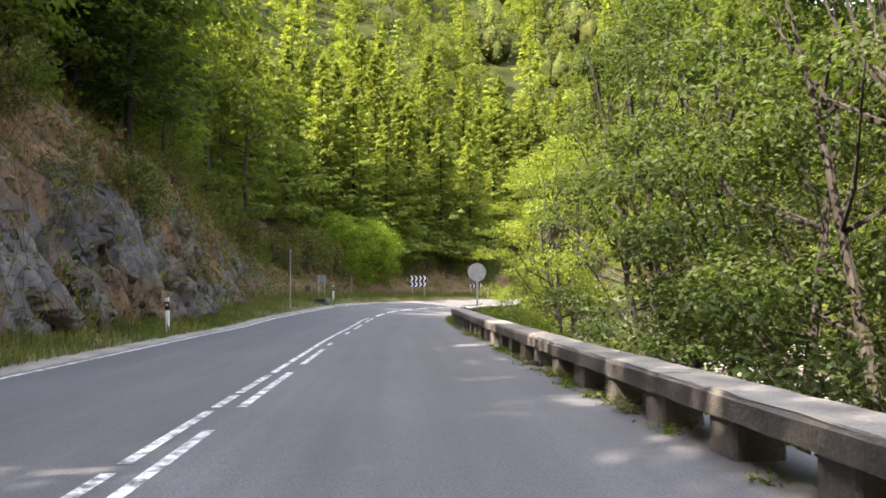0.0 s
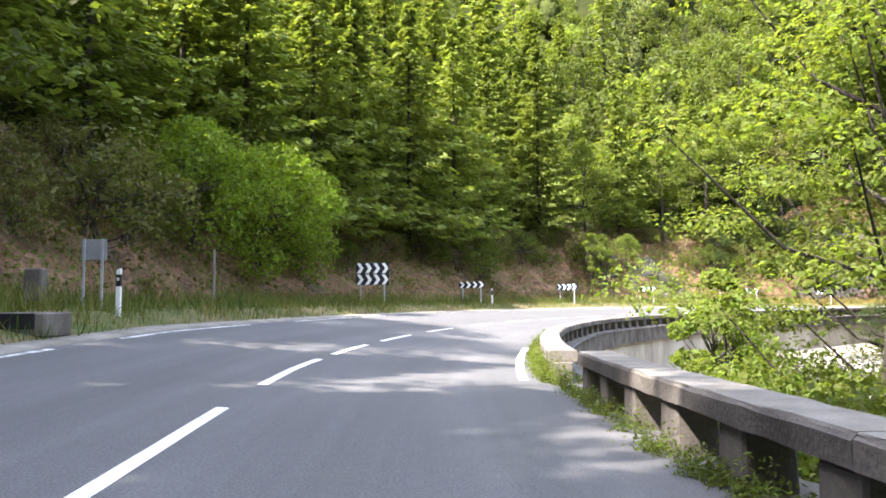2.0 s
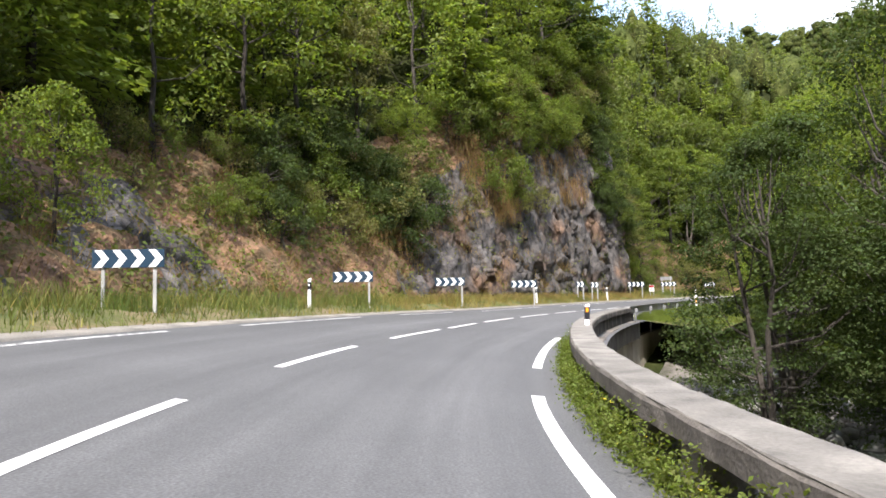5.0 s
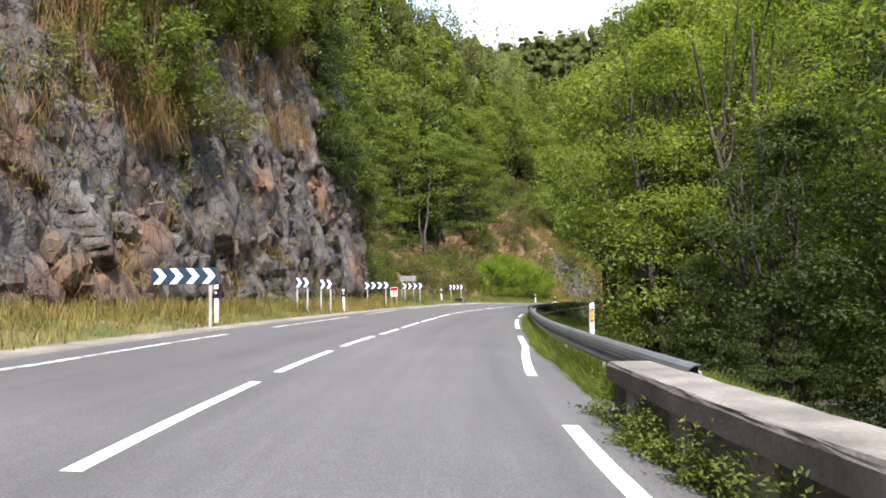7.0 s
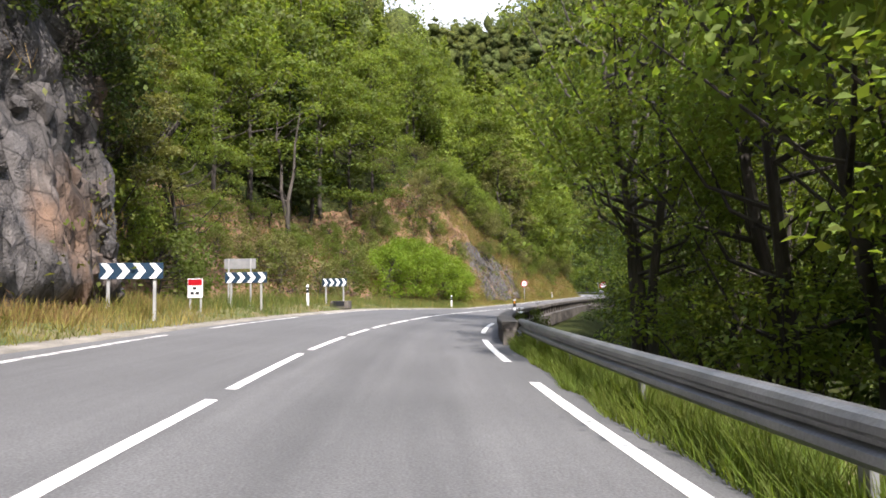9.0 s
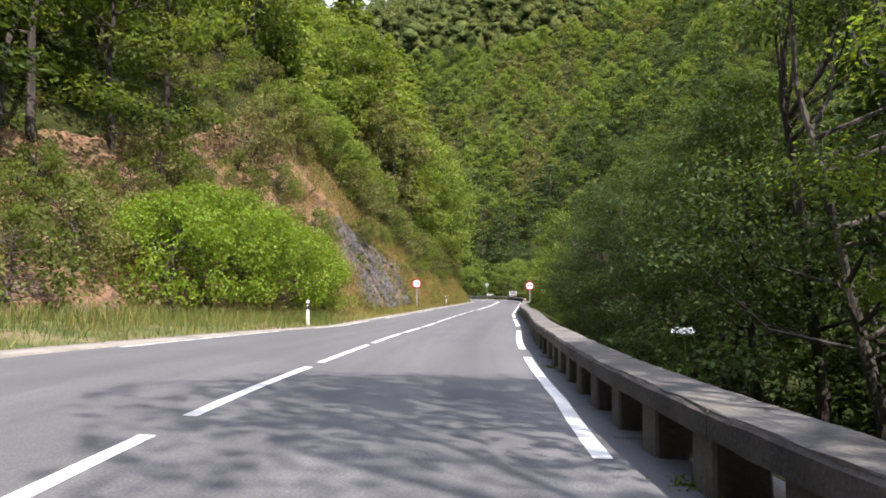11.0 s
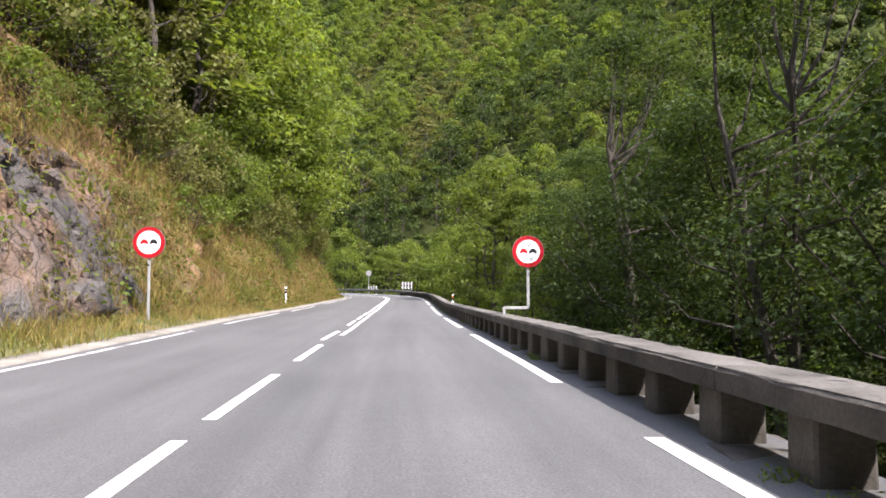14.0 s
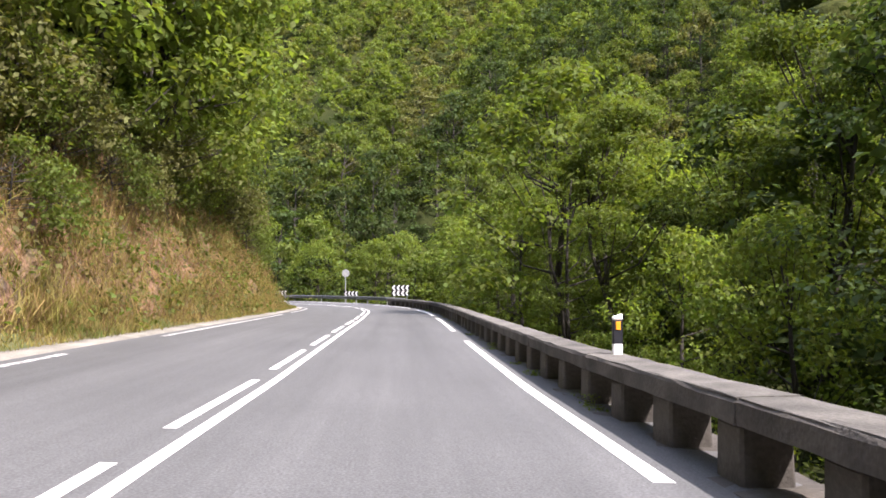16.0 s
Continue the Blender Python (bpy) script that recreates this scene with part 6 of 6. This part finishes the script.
guard_rail(304, S_END - 3, -5.0, "distant steel guard rail round the far bend")

# ---- signs, posts and small things ----


def flat_poly(bm, pts, y=0.0, z0=0.0):
    """A face in the x, z plane."""
    return bm.faces.new([bm.verts.new((x, y, z + z0)) for x, z in pts])


def plate(name, w, h, thick, material, parent, z, label="", x=0.0, y=0.0):
    bm = bmesh.new()
    box(bm, (w, thick, h), (x, y, z), bevel=min(0.008, thick * 0.3))
    return part(name, bm, material, parent, label)


def chevron_board(s, o, cells=4, rows=1, colour=BLACK, width=1.62, row_h=0.42, clear=0.98, turn=0.0, flip=1, posts=2, label="", dz=0.0):
    """White arrowheads on a dark board, on steel posts. Faces the oncoming driver."""
    x, y = xy(s, o)
    g = float(ground_z(np.array([x]), np.array([y]))[0][0])
    m = pose(float(x), float(y), g + dz, 0, 0, heading(s) + turn)
    top = thing("chevron_sign", m, label or "dark chevron bend sign with white arrowheads on steel posts", "road sign", "chevron signs round the bend")
    h = rows * row_h + (rows - 1) * 0.03
    board = plate("board", width, h, 0.035, colour, top, clear + h / 2)
    cell = width / cells
    for r in range(rows):
        zc = clear + row_h / 2 + r * (row_h + 0.03)
        for k in range(cells):
            bm = bmesh.new()
            x0 = -width / 2 + (k + 0.12) * cell
            t, a, hh = cell * 0.42, cell * 0.4, row_h / 2 - 0.012
            d = 1 if flip > 0 else -1
            c = x0 if d > 0 else x0 + cell * 0.82
            pts = [(c, hh), (c + d * t, hh), (c + d * (t + a), 0), (c + d * t, -hh), (c, -hh), (c + d * a, 0)]
            f = flat_poly(bm, pts if d > 0 else pts[::-1], -0.0215, zc)
            got = bmesh.ops.extrude_face_region(bm, geom=[f])["geom"]
            bmesh.ops.translate(bm, vec=(0, -0.004, 0), verts=[v for v in got if isinstance(v, bmesh.types.BMVert)])
            bmesh.ops.recalc_face_normals(bm, faces=bm.faces)
            part("arrowhead", bm, WHITE, board, "white arrowhead")
    for px in ((-width * 0.36, width * 0.36) if posts == 2 else (width * 0.4,)):
        bm = bmesh.new()
        box(bm, (0.08, 0.045, clear + h + 0.5), (px, 0.045, (clear + h - 0.5) / 2), bevel=0.006)
        part("post", bm, STEEL, top)
    return top


def delineator(s, o, river=False, tall=1.0, dz=None, label=""):
    """A white marker post with a slanted black band and a reflector."""
    x, y = xy(s, o)
    g = float(ground_z(np.array([x]), np.array([y]))[0][0]) if dz is None else float(road_z(s, o)) + dz
    top = thing("marker_post", pose(float(x), float(y), g, random.uniform(-2, 2), random.uniform(-2, 2), heading(s)),
                label or "white plastic marker post with black band in the grass", "marker post", "marker posts along the road")
    w = 0.115
    bm = bmesh.new()
    inset = river and tall > 1
    high = tall * (0.9 if inset else 0.62)
    box(bm, (w, 0.07, high + 0.15), (0, 0, high / 2 - 0.075), bevel=0.012)
    part("shaft", bm, WHITE, top)
    bm = bmesh.new()
    low = 0.3 if tall < 0.6 else 0.62
    box(bm, (w * 0.76, 0.012, tall * (0.88 - low)) if inset else (w + 0.004, 0.074, tall * (0.88 - low)), (0, -0.033 if inset else 0, tall * (0.88 + low) / 2), bevel=0.005 if inset else 0.012)
    band = part("black_band", bm, BLACK, top)
    bm = bmesh.new()
    box(bm, (w, 0.07, tall * 0.12), (0, 0, tall * 0.94), bevel=0.012)
    for v in bm.verts:
        if v.co.z > tall * 0.95:
            v.co.z += v.co.x * 0.35
    part("cap", bm, WHITE, top)
    bm = bmesh.new()
    box(bm, (0.055, 0.012, tall * 0.2 if river else 0.07), (0, -0.042, tall * (0.75 if river else 0.78)), bevel=0.003)
    part("reflector", bm, ORANGE if river else WHITE, band, "orange reflector" if river else "white reflector")
    return top


def disc(bm, r, y, thick, z, seg=40):
    got = bmesh.ops.create_cone(bm, cap_ends=True, segments=seg, radius1=r, radius2=r, depth=thick)["verts"]
    bmesh.ops.transform(bm, matrix=Matrix.Translation((0, y, z)) @ Matrix.Rotation(radians(90), 4, "X"), verts=got)
    return bm


def small_car(bm, x, z, k):
    """A car seen from the front, as on the sign: cabin, body and two wheels."""
    box(bm, (0.27 * k, 0.004, 0.07 * k), (x, -0.0295, z))
    box(bm, (0.19 * k, 0.004, 0.075 * k), (x, -0.0295, z + 0.068 * k))
    for v in bm.verts:
        if v.co.z > z + 0.09 * k:
            v.co.x = x + (v.co.x - x) * 0.78
    for d in (-0.095, 0.095):
        box(bm, (0.055 * k, 0.004, 0.04 * k), (x + d * k, -0.0295, z - 0.05 * k))


def round_sign(s, o, z, r, label, back=False, bracket=0.0, ground=0.0, turn=0.0, plain=False, metal=None):
    """A round no-overtaking sign on a post; back: seen from behind; bracket: a cranked foot on the parapet."""
    x, y = xy(s, o)
    base = float(road_z(s, o)) + ground
    top = thing("round_sign", pose(float(x), float(y), base, 0, 0, heading(s) + turn + (180 if back else 0)), label, "road sign")
    h = z - ground
    back_plate = part("plate", disc(bmesh.new(), r, 0.0, 0.03, h), metal or (STEEL if back else DULL_STEEL), top, "metal back plate")
    if not plain:
        part("ring", disc(bmesh.new(), r * 0.985, -0.018, 0.008, h), RED, back_plate, "red ring")
        part("face", disc(bmesh.new(), r * 0.735, -0.024, 0.006, h), WHITE, back_plate, "white face")
        for k, (dx, m) in enumerate(((-0.29 * r, RED), (0.29 * r, BLACK))):
            bm = bmesh.new()
            small_car(bm, dx, h, r / 0.45 * 0.8)
            part("car_symbol", bm, m, back_plate, "red car outline" if k == 0 else "black car outline")
    bm = bmesh.new()
    side = -1 if back else 1
    box(bm, (0.1 if back and bracket else 0.07, 0.045, h + r * 0.8 + (0.0 if bracket else 0.5)), (0, 0.04, (h + r * 0.8 - (0.0 if bracket else 0.5)) / 2), bevel=0.006)
    part("post", bm, STEEL, top)
    if bracket:
        bm = bmesh.new()
        box(bm, (abs(bracket), 0.05, 0.07), (-side * bracket / 2, 0.04, 0.02), bevel=0.006)
        box(bm, (0.07, 0.05, 0.36), (-side * bracket, 0.04, -0.14), bevel=0.006)
        part("bracket", bm, STEEL, top, "cranked steel bracket")
    return top


# marker posts on the hill side
for s, o in ((22.5, 5.0), (50.6, 5.4), (79.2, 5.6), (106.0, 5.7), (129.8, 4.8), (144.6, 4.7), (170.2, 5.7), (195.9, 5.0), (256.0, 5.1), (212, 5.2)):
    if s != 212:
        delineator(s, o)
# posts on the river side
delineator(128.0, -5.45, True, 1.25, -0.15, "white marker post with orange reflector behind the guard rail")
for s in (99.5, 168.4, 253.5):
    delineator(s, inner_at(s) - 0.36, True, 0.5, top_at(s) - 0.005, "short white marker with orange reflector on the parapet")

chevron_board(69.0, 6.7, 4, 2, BLACK, 1.62, 0.52, 0.95, 22, label="two-row black and white chevron board in tree shade")
chevron_board(78.2, 6.4, 4, 1, BLACK, 1.62, 0.4, 0.95, 14, label="black and white chevron board on the shaded verge")
chevron_board(88.2, 6.1, 4, 1, BLUE, 1.62, 0.42, 0.95, 6)
chevron_board(97.3, 6.0, 4, 1, BLUE, 1.62, 0.42, 0.95, 12)
chevron_board(110.0, 6.0, 4, 1, BLUE, 1.62, 0.42, 0.95, 22, posts=1)
chevron_board(118.9, 5.6, 4, 1, BLUE, 1.62, 0.42, 0.98, 8, posts=1)
chevron_board(127.9, 4.9, 4, 1, BLUE, 1.62, 0.42, 0.98, 12, posts=1)
chevron_board(140.0, 5.3, 2, 1, BLUE, 0.6, 0.42, 0.98, 10)
chevron_board(142.2, 4.9, 2, 1, BLUE, 0.6, 0.42, 0.98, 12)
chevron_board(155.0, 5.7, 4, 1, BLUE, 1.62, 0.42, 0.98, 6)
chevron_board(164.0, 6.0, 4, 1, BLUE, 1.62, 0.42, 0.98, 6)
chevron_board(173.6, 5.6, 4, 1, BLUE, 1.3, 0.42, 0.95, 4)
# far bend: boards that point the other way
chevron_board(309, -6.6, 4, 2, BLACK, 1.62, 0.45, 0.9, -35, -1, label="distant double chevron board at the next bend", dz=1.0)
chevron_board(318, -6.8, 4, 1, BLACK, 1.62, 0.45, 0.9, -60, -1, label="distant chevron board behind the guard rail", dz=1.0)
chevron_board(328, -6.8, 4, 1, BLACK, 1.62, 0.45, 0.9, -75, -1, label="distant chevron board behind the guard rail", dz=1.0)
round_sign(319, -6.9, 2.9, 0.4, "small distant round sign seen above a chevron board", True, plain=True, turn=-50)

round_sign(36.9, -5.35, 2.42, 0.45, "round traffic sign seen from its grey back on a cranked post", True, 0.75, 0.76, plain=True)
round_sign(231.2, -4.95, 2.2, 0.41, "white no-overtaking sign with red ring and two car outlines", False, 0.62, 0.75)
round_sign(233.8, 5.4, 2.35, 0.45, "white no-overtaking sign with red ring beside the rock", False)
# black plate colour stands in for shade on the sign's metal back
round_sign(40.0, 4.8, 2.95, 0.48, "round sign turned edge-on at the foot of the rock, blackened for shade", True, plain=True, turn=100, metal=BLACK)


def back_board(s, o, w, h, clear, label, turn=0.0, material=None):
    x, y = xy(s, o)
    g = float(ground_z(np.array([x]), np.array([y]))[0][0])
    top = thing("sign_board", pose(float(x), float(y), g, 0, 0, heading(s) + turn), label, "road sign")
    plate("board", w, h, 0.03, material or DULL_STEEL, top, clear + h / 2)
    for px in (-w * 0.35, w * 0.35):
        bm = bmesh.new()
        box(bm, (0.06, 0.04, clear + h + 0.4), (px, 0.04 if material else -0.04, (clear + h - 0.4) / 2), bevel=0.005)
        part("post", bm, STEEL, top)
    return top


back_board(51.5, 6.6, 0.6, 0.5, 1.15, "grey back of a road sign on two posts", 10)
back_board(165.5, 6.9, 1.3, 0.42, 1.5, "grey back of a road sign behind the chevrons", 6)
km = back_board(159.5, 5.9, 0.5, 0.62, 0.45, "small white kilometre board with orange-red top field", 0, WHITE)
plate("top_field", 0.46, 0.2, 0.01, RED, km.children[0], 0.95, "orange-red field", 0.0, -0.02)
for bx, bz, bw in ((-0.02, 0.76, 0.12), (-0.09, 0.6, 0.12), (0.08, 0.6, 0.12)):
    plate("bar", bw, 0.09, 0.01, BLACK, km.children[0], bz, "dark bar", bx, -0.02)


def box_thing(name, s, o, size, material, label, category, turn=0.0, mouth_panel=False, dz=0.0):
    x, y = xy(s, o)
    g = float(ground_z(np.array([x]), np.array([y]))[0][0]) + dz
    top = thing(name, pose(float(x), float(y), g, 0, 0, heading(s) + turn), label, category)
    bm = bmesh.new()
    box(bm, size, (0, 0, size[2] / 2 - 0.1), bevel=0.03)
    part("body", bm, material, top)
    if mouth_panel:
        # black panel on the solid front stands in for the mouth's shade
        bm = bmesh.new()
        box(bm, (size[0] * 0.66, 0.04, size[2] * 0.62), (0, -size[1] / 2 - 0.01, size[2] * 0.42), bevel=0.01)
        part("opening", bm, BLACK, top, "black panel for the shade in the drain's mouth")
    return top


box_thing("concrete_block", 50.25, 7.1, (0.38, 0.3, 0.7), CONCRETE, "pale concrete block standing in the verge", "block", 8, dz=0.25)
box_thing("drain_inlet", 47.25, 5.0, (1.0, 0.8, 0.42), CONCRETE, "concrete drain inlet at the road's edge", "drain", 0, True, -0.08)
box_thing("drain_inlet", 172.2, 4.75, (0.9, 0.7, 0.4), CONCRETE, "concrete drain inlet below the chevron board", "drain", 0, True)
pole_top = thing("wooden_pole", pose(*[float(v) for v in xy(57.6, 6.9)], float(road_z(57.6, 6)) + 0.2), "thin upright wooden stake in the verge", "pole")
bm_pole = bmesh.new()
tube(bm_pole, (0, 0, -0.4), (0, 0, 1.9), 0.045, 0.04, 8)
part("stake", bm_pole, GUTTER, pole_top)


def umbel_plant(s, o, tall, seed):
    """A wild plant with a white flower head on a thin stem, and leaves at its foot."""
    rng = np.random.default_rng(seed)
    x, y = xy(s, o)
    top = thing("umbel_plant", pose(float(x), float(y), float(road_z(s, o)) - 0.35), "wild plant with a white flower head behind the parapet", "plant")
    bm = bmesh.new()
    limb(bm, [Vector((0, 0, -0.3)), Vector((0.03, 0.02, tall * 0.6)), Vector((0.0, 0.05, tall))], [0.012, 0.009, 0.006], 6)
    for k in range(7):
        a = k * 0.9
        limb(bm, [Vector((0, 0.05, tall)), Vector((0.13 * math.cos(a), 0.05 + 0.13 * math.sin(a), tall + 0.1))], [0.004, 0.003], 4)
    part("stem", bm, LEAF, top)
    p = np.stack([rng.normal(size=110) * 0.06, 0.05 + rng.normal(size=110) * 0.06, tall + 0.1 + rng.normal(size=110) * 0.02], -1)
    part("flower_head", quad_mesh("flower_head", leaves(p, np.array([0, 0, 1.0]), 0.035, rng, 0.9, 0.3), WHITE), None, top, "white flower head")
    p = np.stack([rng.normal(size=90) * 0.16, rng.normal(size=90) * 0.16, tall * 0.75 * rng.random(90)], -1)
    part("foliage", quad_mesh("foliage", leaves(p, np.array([0, 0, 1.0]), 0.11, rng, 0.4, 0.7), LEAF), None, top)


umbel_plant(164.3, -4.62, 1.03, 3)
umbel_plant(163.95, -4.62, 0.9, 4)
umbel_plant(174.2, -4.9, 1.2, 5)
